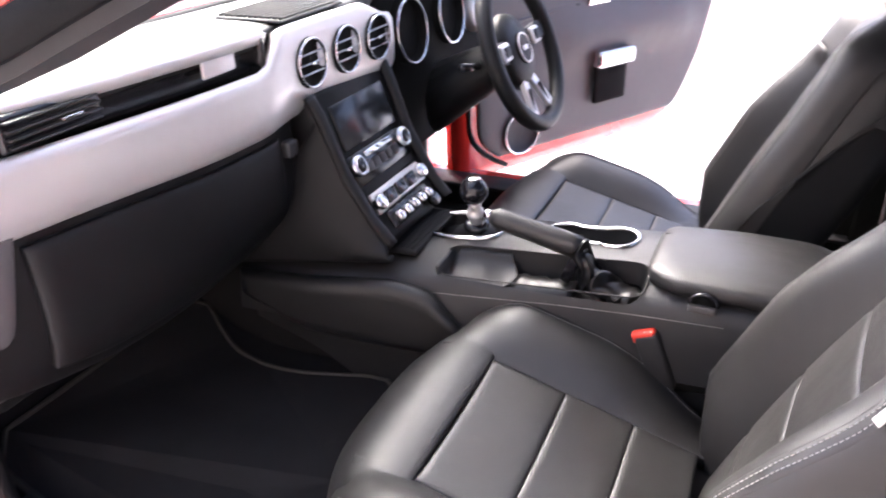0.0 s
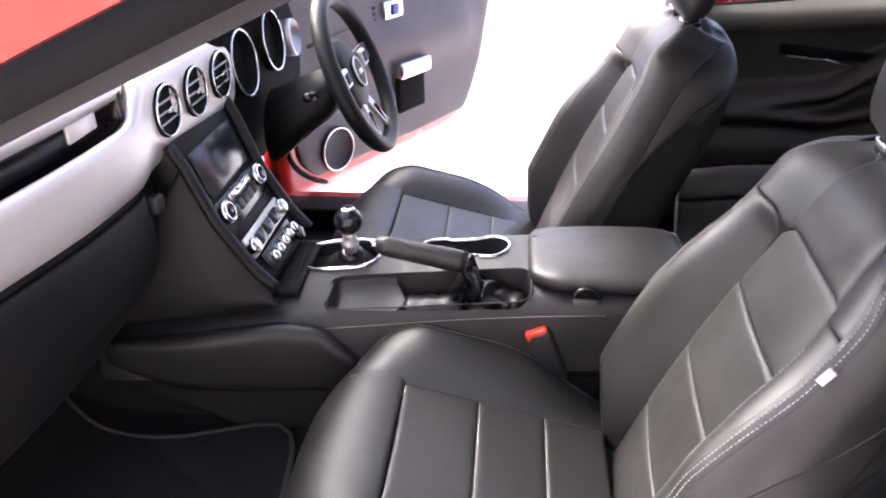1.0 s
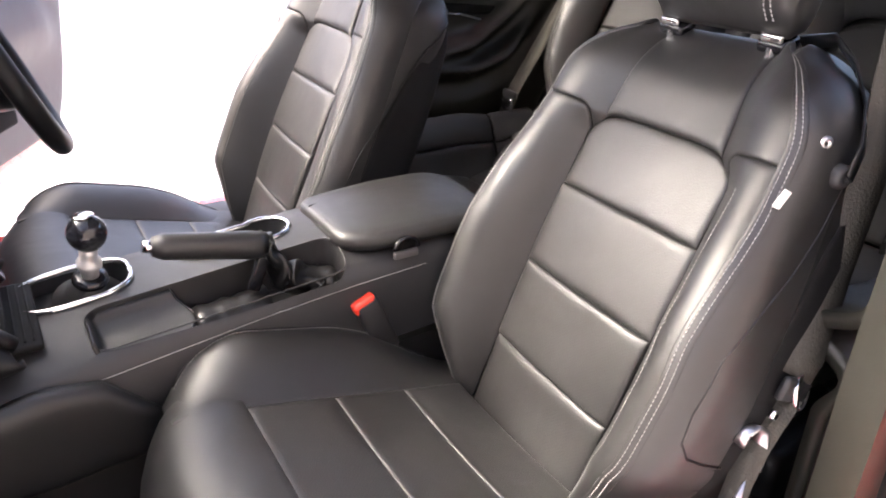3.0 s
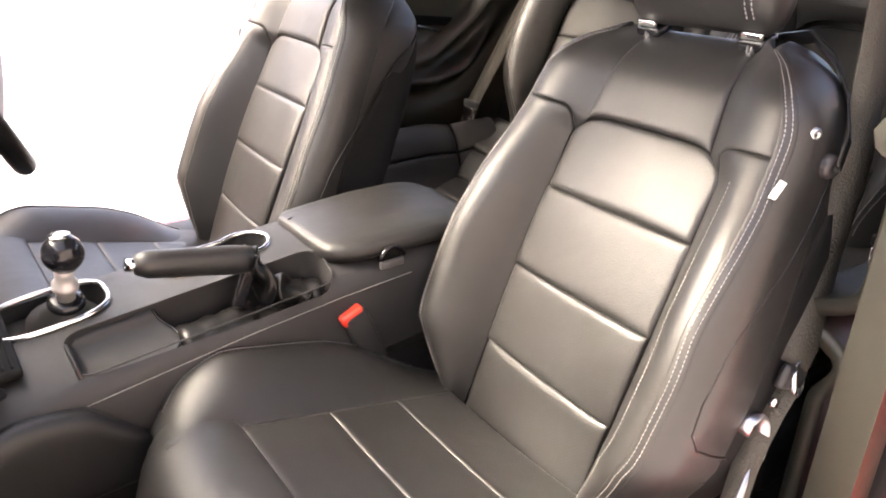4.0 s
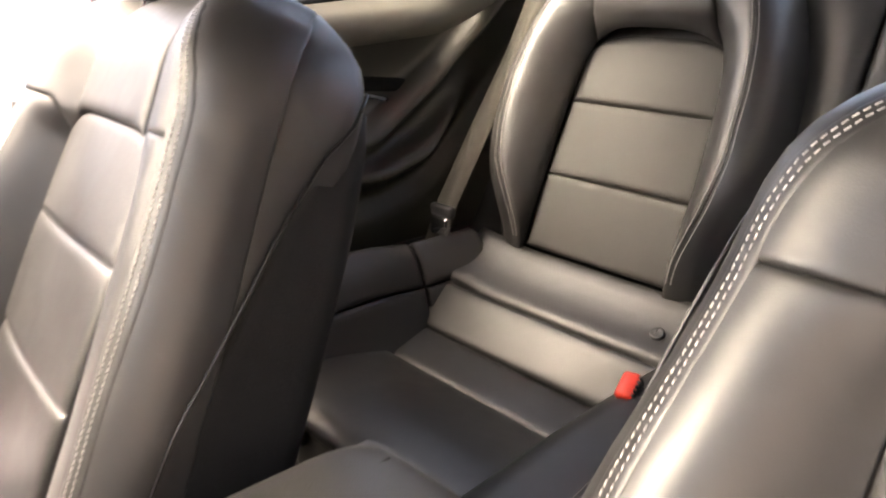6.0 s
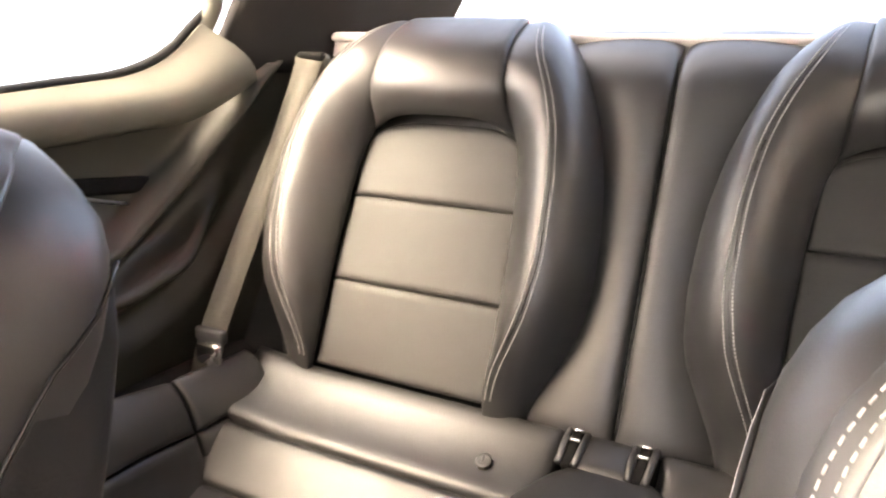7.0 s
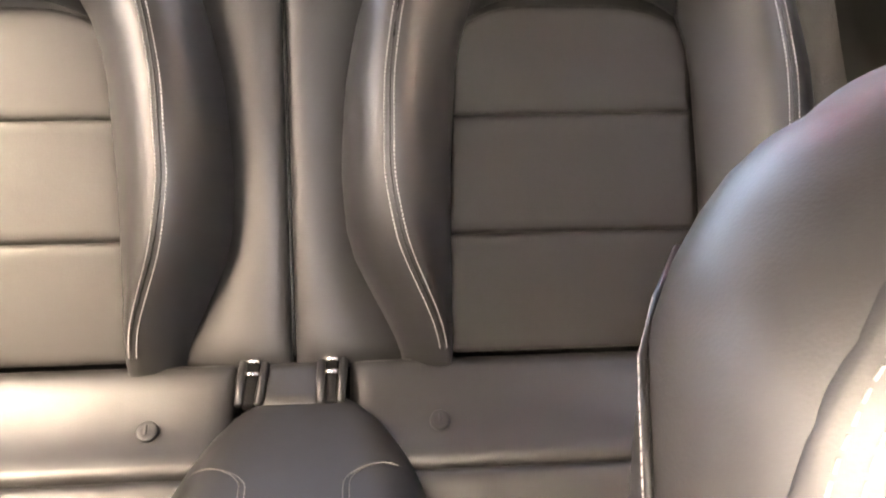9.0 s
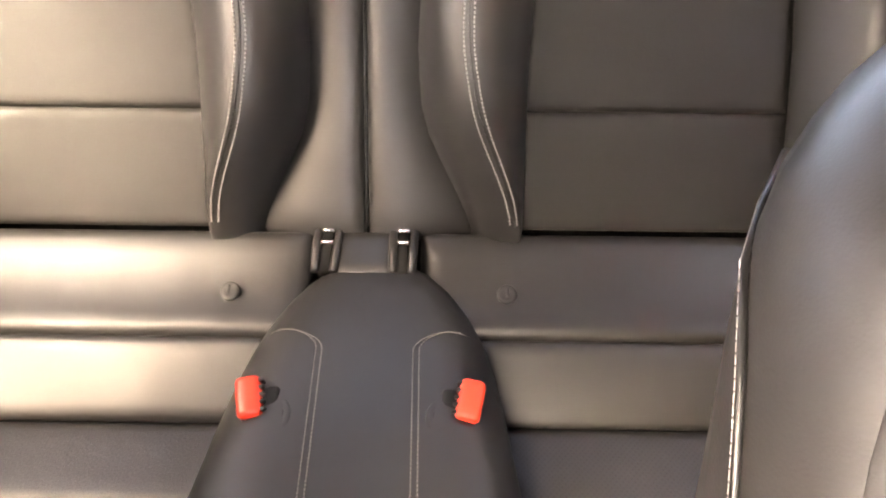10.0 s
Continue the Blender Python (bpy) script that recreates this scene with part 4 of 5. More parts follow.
def fn(u, v):
    x, z = bez(((-0.40, 0.298), (-0.58, 0.31), (-0.72, 0.38), (-0.74, 0.62)), v)
    return (x, -0.72 + 1.5 * u, z)
part("footwell_slope", pad(fn, 16, 16, 0.0, 0, 0, 0.02, 1), CARPET, car)
part("tunnel", box((-0.28, 0.0, 0.39), (0.92, 0.20, 0.24), 0.05, segs=4), CARPET, car)
for m in (-1, 1):
    part("sill", box((0.2, CY + m * 0.80, 0.28), (1.7, 0.13, 0.18), 0.03, segs=4), RED, car)
    part("scuff_plate", box((0.1, CY + m * 0.745, 0.372), (1.2, 0.09, 0.012), 0.004), PLASTIC, car)
    part("sill_trim", box((0.2, CY + m * 0.7265, 0.318), (1.66, 0.012, 0.104), 0.004), BLACKP, car)
    part("kick_panel", box((-0.66, CY + m * 0.735, 0.42), (0.36, 0.03, 0.42), 0.01), VINYL, car)
    part("door_jamb", box((-0.62, CY + m * 0.83, 0.62), (0.2, 0.16, 0.78), 0.03, segs=4), RED, car)
    # windscreen pillar
    def pil(off, w, h, m=m):
        lps = []
        for i in range(9):
            t = i / 8
            x = -0.80 + 1.02 * t
            z = table([(-0.80, 0.935), (-0.5, 1.0), (-0.2, 1.105), (0.0, 1.195), (0.22, 1.29)], x) + off[2]
            y = CY + m * (0.755 - 0.13 * t * t) + off[1]
            lps.append([(x + off[0], y - w, z - h), (x + off[0], y + w, z - h), (x + off[0], y + w, z + h), (x + off[0], y - w, z + h)])
        return loft(lps)
    part("pillar_trim", pil((0.0, 0, -0.006), 0.035, 0.024), PTRIM, car, auto=40)
    part("pillar_skin", pil((0, m * 0.02, 0.046), 0.035, 0.022), RED, car, auto=40)
    part("door_seal", pil((0.0, m * 0.042, 0.006), 0.013, 0.02), RUBBER, car)
# roof
def fn(u, v):
    x = 0.16 + 1.27 * u
    y = CY + (2 * v - 1) * (0.60 - 0.04 * u)
    return (x, y, 1.335 + 0.05 * sin(pi * (0.2 + 0.65 * u)) - 0.10 * ((2 * v - 1) ** 2) * 0.6 - 0.02)
part("roof", pad(fn, 14, 14, 0.0, 0, 0, -0.022, 1), RED, car)
part("headliner", pad(lambda u, v: Vector(fn(u, v)) - Vector((0, 0, 0.012)), 14, 14, 0.0, 0, 0, 0.012, 1), LINER, car, "dark cloth headliner")
for m in (-1, 1):
    part("roof_rail", tube([(0.16 + 1.4 * t, CY + m * (0.61 - 0.05 * t), 1.285 + 0.035 * sin(pi * (0.2 + 0.6 * t)) - 0.06 * t * t) for t in [i / 12 for i in range(13)]], 0.04, 10), RED, car)
# windscreen
glass = part("windscreen", pad(lambda u, v: (-0.80 + 0.98 * u, CY + (2 * v - 1) * (0.75 - 0.12 * u * u), table([(-0.80, 0.97), (-0.5, 1.03), (-0.2, 1.135), (0.0, 1.225), (0.22, 1.315)], -0.80 + 0.98 * u) + 0.02 * sin(pi * v)), 10, 10, 0, 0, 0, 0.005, 1), GLASS, car)
glass.visible_shadow = False
# bonnet and cowl ahead of the windscreen
part("bonnet", pad(lambda u, v: (-2.2 + 1.38 * u, CY + (2 * v - 1) * 0.84, 0.72 + 0.24 * sin(u * pi / 2) - 0.06 * (2 * v - 1) ** 4), 12, 14, 0, 0, 0, 0.03, 1), RED, car)
part("firewall", box((-0.80, CY, 0.6), (0.04, 1.6, 0.72), 0.01), RUBBER, car)
# rear quarters
for m in (-1, 1):
    y0 = CY + m * 0.86
    part("quarter_skin", box((1.49, y0 + m * 0.03, 0.61), (1.46, 0.06, 0.70), 0.03, segs=4), RED, car)
    part("jamb_rear", box((0.79, CY + m * 0.86, 0.66), (0.14, 0.13, 0.82), 0.03, segs=4), RED, car)
    part("jamb_seal", tube([(0.72, CY + m * 0.785, 0.36), (0.72, CY + m * 0.785, 0.6), (0.73, CY + m * 0.78, 0.9), (0.75, CY + m * 0.73, 1.15), (0.74, CY + m * 0.64, 1.27)], 0.014, 8), RUBBER, car)
    part("pillar_b", loft([[(x + 0.0, CY + m * (y - 0.02), z), (x + w, CY + m * (y - 0.02), z), (x + w, CY + m * (y + 0.03), z), (x, CY + m * (y + 0.03), z)] for x, y, z, w in
                           ((0.65, 0.755, 0.36, 0.09), (0.65, 0.755, 0.7, 0.09), (0.685, 0.745, 0.98, 0.08), (0.71, 0.69, 1.17, 0.09), (0.73, 0.61, 1.28, 0.09))]), TRIM, car, auto=40)

# closing panels behind and under the rear seats
part("rear_bulkhead", pad(lambda u, v: RP_B(CY + (2 * u - 1) * 0.72, -0.25 + 0.74 * v, -0.075), 4, 4, 0, 0, 0, 0.02, -1), CARPET, car)
part("seat_pan", box((1.0, CY, 0.24), (0.6, 1.44, 0.12), 0.02), CARPET, car)
part("wheel_arch", box((1.25, CY - 0.70, 0.38), (0.5, 0.09, 0.30), 0.04), CARPET, car)
part("wheel_arch", box((1.25, CY + 0.70, 0.38), (0.5, 0.09, 0.30), 0.04), CARPET, car)

# driver's door, standing open
HA = radians(60)
HP = Vector((-0.42, 0.80, 0))
DU = Vector((cos(HA), sin(HA), 0))
DN = Vector((sin(HA), -cos(HA), 0))  # towards the cabin


def dp(l, z, n=0.0):
    return HP + DU * l + DN * n + Vector((0, 0, z))


def door_rear(z):
    return table([(0.335, 0.90), (0.36, 0.98), (0.40, 1.045), (0.47, 1.095), (0.57, 1.15), (0.78, 1.213), (1.0, 1.26)], z)


def fn(u, v):
    z = 0.335 + 0.685 * v
    l = 0.02 + (door_rear(z) - 0.02) * u
    return dp(l, z, -0.05)
door = part("door", pad(fn, 20, 18, 0.0, 0, 0, 0.06, -1, even=True), RED, car, "open red driver's door")


def fn(u, v):
    z = 0.388 + 0.624 * v
    l0 = 0.10 + 0.13 * max(0, (0.50 - z) / 0.14) ** 2.2
    l = l0 + (door_rear(z) - 0.018 - l0) * u
    sweep = 0.035 * smoothstep(0.60, 0.72, z) * smoothstep(0.3, 0.5, l) * smoothstep(1.15, 0.95, l + (z - 0.7) * 0.5) * (1 - smoothstep(0.72, 0.86, z))
    return dp(l, z, 0.018 + sweep)
part("door_card", pad(fn, 40, 30, 0.006, 0.03, 0.04, 0.05, 1, even=False), CARD, door, "grey moulded trim card")
part("door_speaker", lathe(dp(0.265, 0.455, 0.02), DN, [(0.075, 0), (0.075, 0.012), (0.066, 0.014), (0.062, 0.006), (0.001, 0.010)], 36), PTRIM, door)
part("speaker_ring", ring(dp(0.265, 0.455, 0.034), DN, 0.07, 0.0032, 40, 8), CHROME, door, "bright ring")
rotd = Matrix.Rotation(HA, 4, "Z")
# solid black block; the colour gives the pocket its inner shade
part("pull_pocket", box(dp(0.64, 0.565, 0.045), (0.15, 0.02, 0.15), 0.012, rotd), HOLE, door)
part("pull_handle", box(dp(0.635, 0.645, 0.065), (0.17, 0.04, 0.056), 0.012, rotd, 3), CHROME, door, "satin chrome pull handle")
part("switch_plate", box(dp(0.577, 0.845, 0.03), (0.10, 0.02, 0.06), 0.006, rotd), CHROME, door, "chrome surround of the door release")
part("release_lever", box(dp(0.577, 0.845, 0.043), (0.035, 0.01, 0.034), 0.004, rotd), BLUE, door)
for k in range(3):
    part("memory_button", box(dp(0.49, 0.825 + 0.018 * k, 0.026), (0.016, 0.01, 0.010), 0.002, rotd), PLASTIC, door)
part("door_ledge", tube([dp(0.18 + 0.92 * i / 14, 0.80 + 0.03 * sin(i / 14 * 3), 0.024) for i in range(15)], 0.006, 8), CARD, door)
part("edge_seal", tube([dp(0.065 + 0.15 * max(0, (0.52 - z) / 0.17) ** 2.2, z, 0.012) for z in [0.90 - 0.55 * k / 20 for k in range(21)]], 0.008, 8), RUBBER, door)
part("beltline_seal", tube([dp(0.1, 1.02, -0.02), dp(1.25, 1.03, -0.02)], 0.014, 8), RUBBER, door)

# floor mat
mat = thing("floor_mat", (-0.35, -0.4, 0.30), "dark carpet floor mat with a bound edge in the passenger footwell", "floor mat")
out = [(-0.08, -0.62), (-0.082, -0.40), (-0.088, -0.29), (-0.10, -0.19), (-0.115, -0.15), (-0.145, -0.126), (-0.19, -0.128), (-0.25, -0.148), (-0.32, -0.170), (-0.37, -0.178), (-0.42, -0.180), (-0.46, -0.177), (-0.49, -0.172), (-0.52, -0.16),
       (-0.55, -0.145), (-0.585, -0.125), (-0.615, -0.11), (-0.64, -0.14), (-0.64, -0.60), (-0.60, -0.65), (-0.55, -0.65), (-0.50, -0.65), (-0.45, -0.65), (-0.40, -0.65), (-0.12, -0.65)]


def mat_z(x):
    k = 0.0
    while k < 1 and bez(((-0.40, 0.298), (-0.58, 0.31), (-0.72, 0.38), (-0.74, 0.62)), k)[0] > x:
        k += 0.02
    return max(0.302, bez(((-0.40, 0.298), (-0.58, 0.31), (-0.72, 0.38), (-0.74, 0.62)), k)[1] + 0.006)


part("mat_carpet", loft([[(x, y, mat_z(x)) for x, y in out], [(x, y, mat_z(x) + 0.008) for x, y in out]]), CARPET, mat, smooth=False)
part("mat_binding", tube([(x, y, mat_z(x) + 0.006) for x, y in out + out[:1]], 0.006, 8), WEB, mat, "lighter bound edge")

# front passenger's belt
belt = thing("seat_belt", (0.68, -0.68, 0.35), "grey seat belt hanging beside the passenger seat", "seat belt")
part("webbing", ribbon([(0.79, -0.585, 1.22), (0.775, -0.605, 1.02), (0.752, -0.624, 0.872), (0.728, -0.628, 0.755), (0.672, -0.652, 0.665), (0.656, -0.654, 0.642)], (0.9, -0.35, 0.1), 0.046), WEB, belt)
hold = part("tongue", box((0.655, -0.658, 0.626), (0.058, 0.012, 0.032), 0.008, Matrix.Rotation(0.45, 4, "Y")), PLASTIC, belt, "dark belt tongue holder")
part("tongue_edge", ring((0.668, -0.660, 0.622), (0.3, -1, 0.2), 0.021, 0.0045, 28, 8), CHROME, hold, "bright tongue edge")
part("stop_ring", ring((0.646, -0.658, 0.590), (0.2, -1, 0.1), 0.009, 0.0028, 20, 6), CHROME, belt)
part("lower_webbing", ribbon([(0.654, -0.657, 0.618), (0.632, -0.657, 0.590), (0.610, -0.658, 0.560), (0.590, -0.660, 0.52), (0.56, -0.668, 0.45), (0.52, -0.68, 0.38)], (0.5, -0.8, 0.2), 0.030), WEB, belt)
part("strap_clip", box((0.630, -0.660, 0.598), (0.03, 0.008, 0.012), 0.003, Matrix.Rotation(0.7, 4, "Y")), CHROME, belt)
hook = [(0.578, -0.650, 0.575), (0.585, -0.651, 0.590), (0.600, -0.653, 0.592), (0.612, -0.655, 0.580), (0.615, -0.658, 0.556), (0.606, -0.661, 0.532)]
part("anchor_hook", ribbon(hook, (0.3, -0.9, 0.2), 0.022, 0.003), STEEL, belt, "bright curved belt anchor")
part("anchor_bar", tube([(0.600, -0.662, 0.525), (0.555, -0.672, 0.44), (0.52, -0.684, 0.36)], 0.0065, 10), STEEL, belt)


# ---- rear seats ----
SHIFT[0] = Vector((0.02, 0.02, -0.055))  # the rear group stands this far from its drawn place
BX, BZ = 1.262, 0.612


def RP(y, s, d):
    return Vector((BX + s * RS - d * RC, y, BZ + s * RC + d * RS))


def rear_back(m):
    """One half of the split rear backrest; m gives its side."""
    yc = CY + (0.314 if m > 0 else -0.312)
    mid = abs(yc - CY) - 0.0008
    seat = thing("rear_bucket_seat", (1.1, yc, 0.36), "black leather rear bucket seat with double light stitching", "car seat", "rear seats")

    def R(a, s, d):  # a grows towards the middle of the car; the outer half is a little wider
        a *= 1.12 if a < 0 else 1.0
        return RP(yc - m * a, s, d)
    part("shell", loft([[R(a, s, d) for a, d in ((-w, -0.06), (wi, -0.06), (wi, -0.012), (-w, -0.012))] for s, w, wi in
                        ((0.0, 0.2, mid), (0.1, 0.235, mid), (0.3, 0.235, mid), (0.42, 0.20, mid), (0.5, 0.16, mid))]), VINYL, seat, auto=30)

    def top_ins(a):
        return 0.392 - 0.045 * (abs(a) / 0.136) ** 4
    cuts = [0.0, 0.135, 0.269]
    for i, s0 in enumerate(cuts):
        def fn(u, v, i=i, s0=s0):
            a = (2 * u - 1) * (0.140 - 0.010 * smoothstep(0.05, 0.35, s0 + 0.1 * v))
            s1 = cuts[i + 1] if i < 2 else top_ins(a)
            return R(a, s0 + (s1 - s0) * v, -0.006)
        part("backrest_panel", pad(fn, 18, 14, 0.008, 0.03, 0.05, 0.02, m), INSERT, seat)

    def ai(s):
        return table([(0.0, 0.138), (0.2, 0.134), (0.33, 0.126), (0.38, 0.110), (0.42, 0.101), (0.56, 0.09)], s)

    OUT = [(0.0, 0.19), (0.05, 0.212), (0.12, 0.247), (0.2, 0.253), (0.3, 0.246), (0.38, 0.229), (0.44, 0.208), (0.49, 0.185), (0.53, 0.16), (0.56, 0.13)]
    CREST = [(0.0, 0.140), (0.04, 0.147), (0.13, 0.185), (0.2, 0.198), (0.3, 0.196), (0.376, 0.185), (0.43, 0.167), (0.48, 0.142), (0.56, 0.112)]

    def back(s):  # the top rolls rearwards
        return -0.075 * max(0, (s - 0.455) / 0.105) ** 2

    def wo(g, s):
        return smooth_table(OUT, s)

    def hgt(s):
        return smooth_table([(0.0, 0.012), (0.05, 0.04), (0.13, 0.070), (0.25, 0.079), (0.38, 0.076), (0.46, 0.070), (0.56, 0.058)], s)

    def cross(g, s, t):
        w, h, a0, ar = wo(g, s), hgt(s), ai(s), smooth_table(CREST, s)
        flat = 0.006 + (h - 0.006) * 0.85 * smoothstep(0.375, 0.43, s)  # the inner face dies into the top panel
        if t < 0.5:
            k = t / 0.5
            a, d = a0 + (ar - a0) * k, flat + (h - flat) * sin(k * pi / 2) ** 0.9
        else:
            k = (t - 0.5) / 0.5
            a, d = ar + (w - ar) * sin(k * pi / 2), h - (h + 0.03) * (1 - cos(k * pi / 2))
        return R(g * a, s, d + back(s))
    for g in (1, -1):
        def fn(u, v, g=g):
            return cross(g, -0.012 + 0.57 * v, u)
        part("bolster", pad(fn, 18, 26, 0.004, 0.04, 0.03, 0.015, m * g), LEATHER, seat)

    def fn(u, v):
        a0 = (2 * u - 1)
        s0 = top_ins(a0 * 0.112) + 0.002
        s = s0 + (0.558 - s0) * v
        a = a0 * (ai(s) + 0.001)
        return R(a, s, 0.004 + 0.060 * smoothstep(0.366, 0.428, s) + 0.004 * (1 - a0 * a0) + back(s))
    part("headrest_panel", pad(fn, 14, 14, 0.006, 0.04, 0.06, 0.03, m), LEATHER, seat)
    lines = []
    for g in (1, -1):
        up = R(0, 0, 1) - R(0, 0, 0)
        for t in (0.480, 0.545):
            lines.append([cross(g, 0.012 + 0.525 * i / 60, t) + up * 0.0050 for i in range(61)])
        part("crest_seam", tube([cross(g, 0.008 + 0.535 * i / 40, 0.512) + up * 0.0034 for i in range(41)], 0.0011, 6), GAITER, seat)
    part("stitching", stitches(lines, 0.0044, 0.0030, 0.0008), THREAD, seat, "light contrast stitching", kind="stuff")

    # spine towards the middle
    def fn(u, v):
        s = -0.012 + 0.592 * v
        a0 = wo(1, max(0, s)) - 0.03
        a = a0 + (mid - 0.002 - a0) * u
        return R(a, s, (-0.042 + 0.026 * smoothstep(0.40, 0.55, s)) * (1 - u ** 0.7) + 0.01 * sin(pi * u) + back(s))
    part("spine_panel", pad(fn, 14, 24, 0.010, 0.2, 0.05, 0.02, m), LEATHER, seat)
    return seat


REAR = {m: rear_back(m) for m in (1, -1)}


# bowl-shaped cushions
for m in (1, -1):
    cush = REAR[m]
    y0, y1 = 0.062, 0.575

    def yy(u, m=m):
        return CY + m * (y0 + (y1 - y0) * u)

    def fn(u, v):
        x, z = 1.262 - 0.112 * v, 0.606 - 0.062 * v - 0.012 * sin(pi * v)
        return (x, yy(u), z + 0.012 * smoothstep(0.75, 1.0, u))
    part("upper_band", pad(fn, 20, 10, 0.012, 0.04, 0.14, 0.03, m), LEATHER, cush)

    def fn(u, v):
        x, z = 1.150 - 0.066 * v, 0.543 - 0.064 * v
        return (x, yy(u), z)
    part("lower_band", pad(fn, 20, 10, 0.008, 0.04, 0.1, 0.03, m), LEATHER, cush)

    def fn(u, v):
        x, z = 1.084 - 0.09 * v, 0.478 - 0.018 * v
        return (x, yy(u), z)
    part("pan_strip", pad(fn, 18, 8, 0.006, 0.04, 0.12, 0.03, m), CPERF, cush)

    def fn(u, v):
        x, z = 0.992 - 0.225 * v, 0.460 + 0.05 * v - 0.05 * v ** 4
        return (x, yy(u), z)
    part("pan", pad(fn, 18, 14, 0.010, 0.04, 0.06, 0.06, m), CPERF, cush)

    # side wing: a leather wall that turns outwards at its top, in four sewn panels
    for xa, xb in ((1.225, 1.103), (1.100, 0.72)):
        for va, vb in ((0.0, 0.60), (0.605, 1.0)):
            def fn(u, v, xa=xa, xb=xb, va=va, vb=vb, m=m):
                x, t = xa + (xb - xa) * u, va + (vb - va) * v
                lift = table([(0.72, -0.02), (0.85, 0.0), (1.0, 0.004), (1.1, -0.012), (1.23, 0.0)], x)
                y, z = bez(((0.475, 0.430), (0.565, 0.435), (0.545, 0.608), (0.605, 0.622)), t)
                y -= 0.03 * smoothstep(1.10, 1.225, x)
                return (x, CY + m * y, z + lift * t + 0.05 * smoothstep(1.12, 1.225, x) * (1 - t))
            part("side_wing", pad(fn, 16, 14, 0.007, 0.05, 0.06, 0.03, -m), LEATHER, cush)
    part("cushion_base", box((1.02, CY + m * 0.33, 0.34), (0.46, 0.6, 0.2), 0.02), VINYL, cush)
    part("isofix_cap", lathe((1.1915, 0.02 + m * 0.153, 0.5735), (-0.5, 0, 0.87), [(0.011, -0.006), (0.011, 0.0005), (0.0095, 0.002), (0.006, 0.0005), (0.001, 0.001)], 22), LEATHER, cush, "round plastic anchor cap")
    part("cap_slot", box((1.188, 0.02 + m * 0.153, 0.5785), (0.010, 0.003, 0.002), 0.0008, Matrix.Rotation(radians(-30), 4, "Y")), PLASTIC, cush)
    part("cap_button", lathe((1.256, CY + m * 0.545, 0.592), (-0.7, 0, 0.7), [(0.02, -0.006), (0.02, 0.004), (0.012, 0.008), (0.001, 0.009)], 20), PLASTIC, cush)

# middle tongue between the cushions
tongue = thing("rear_middle_console", (1.05, CY, 0.4), "padded black divider between the rear seats with stitched edges", "console")


def t_half(x):
    return smooth_table([(0.75, 0.17), (0.95, 0.152), (1.03, 0.141), (1.10, 0.129), (1.15, 0.115), (1.19, 0.094), (1.21, 0.072), (1.222, 0.05)], x)


TY = 0.012


def fn(u, v):
    x = 0.76 + 0.457 * u
    q = 2 * v - 1
    w = t_half(x)
    z = table([(0.76, 0.515), (0.95, 0.548), (1.1, 0.575), (1.217, 0.588)], x)
    edge = max(0, abs(q) - 0.45) / 0.55
    return (x, TY + q * w, z - 0.045 * edge ** 3.2)
part("divider_pad", pad(fn, 26, 22, 0.006, 0.04, 0.04, 0.05, 1), LEATHER, tongue)
lines = []
for m in (1, -1):
    for o in (0.0, 0.006):
        ln = []
        for i in range(40):
            t = i / 39
            x, w = (0.80 + 0.29 * t / 0.7, 0.044 - 0.012 * m + (0.001 + 0.010 * m) * t / 0.7) if t < 0.7 else (1.09 + 0.034 * sin((t - 0.7) / 0.3 * pi / 2), 0.045 - 0.002 * m + 0.082 * (1 - cos((t - 0.7) / 0.3 * pi / 2)))
            x, w = x + o * (t - 0.5), w + o
            z = table([(0.76, 0.515), (0.95, 0.548), (1.1, 0.575), (1.217, 0.588)], x)
            q = w / t_half(x)
            edge = max(0, q - 0.45) / 0.55
            ln.append((x, TY + m * w, z - 0.045 * edge ** 3.2 + 0.007))
        lines.append(ln)
part("divider_stitching", stitches(lines, 0.0042, 0.0028, 0.0006), DULL_THREAD, tongue, "dull grey stitching", kind="stuff")
for m in (1, -1):
    b = Vector((1.036, TY + m * 0.100, 0.550))
    turn = Matrix.Rotation(radians(-28), 4, "Y") @ Matrix.Rotation(m * 0.2, 4, "Z")
    # the well is a black plug, its depth of shade only coloured
    part("buckle_well", lathe(b + Vector((-0.018, -m * 0.012, 0.0100)), (-0.22, m * 0.25, 1), [(0.022, -0.02), (0.022, 0.0), (0.020, 0.0015), (0.001, 0.001)], 30), HOLE, tongue)
    part("well_rim", ring(b + Vector((-0.018, -m * 0.012, 0.0095)), (-0.22, m * 0.25, 1), 0.023, 0.0045, 34, 8, 0.5), LEATHER, tongue)
    rb = part("buckle", box(b + Vector((-0.010, -m * 0.013, -0.008)), (0.066, 0.036, 0.042), 0.008, turn, 3), BLACKP, tongue)
    part("buckle_button", box(b + Vector((-0.002, m * 0.003, 0.020)), (0.040, 0.024, 0.018), 0.006, turn, 3), BUTTON, rb, "red release button")
    for k in range(5):
        part("grip_rib", box(b + Vector((-0.002, m * 0.003, 0.020)) + turn @ Vector((-0.014 + 0.007 * k, -m * 0.0125, 0.0)), (0.0035, 0.005, 0.014), 0.001, turn), PLASTIC, rb)
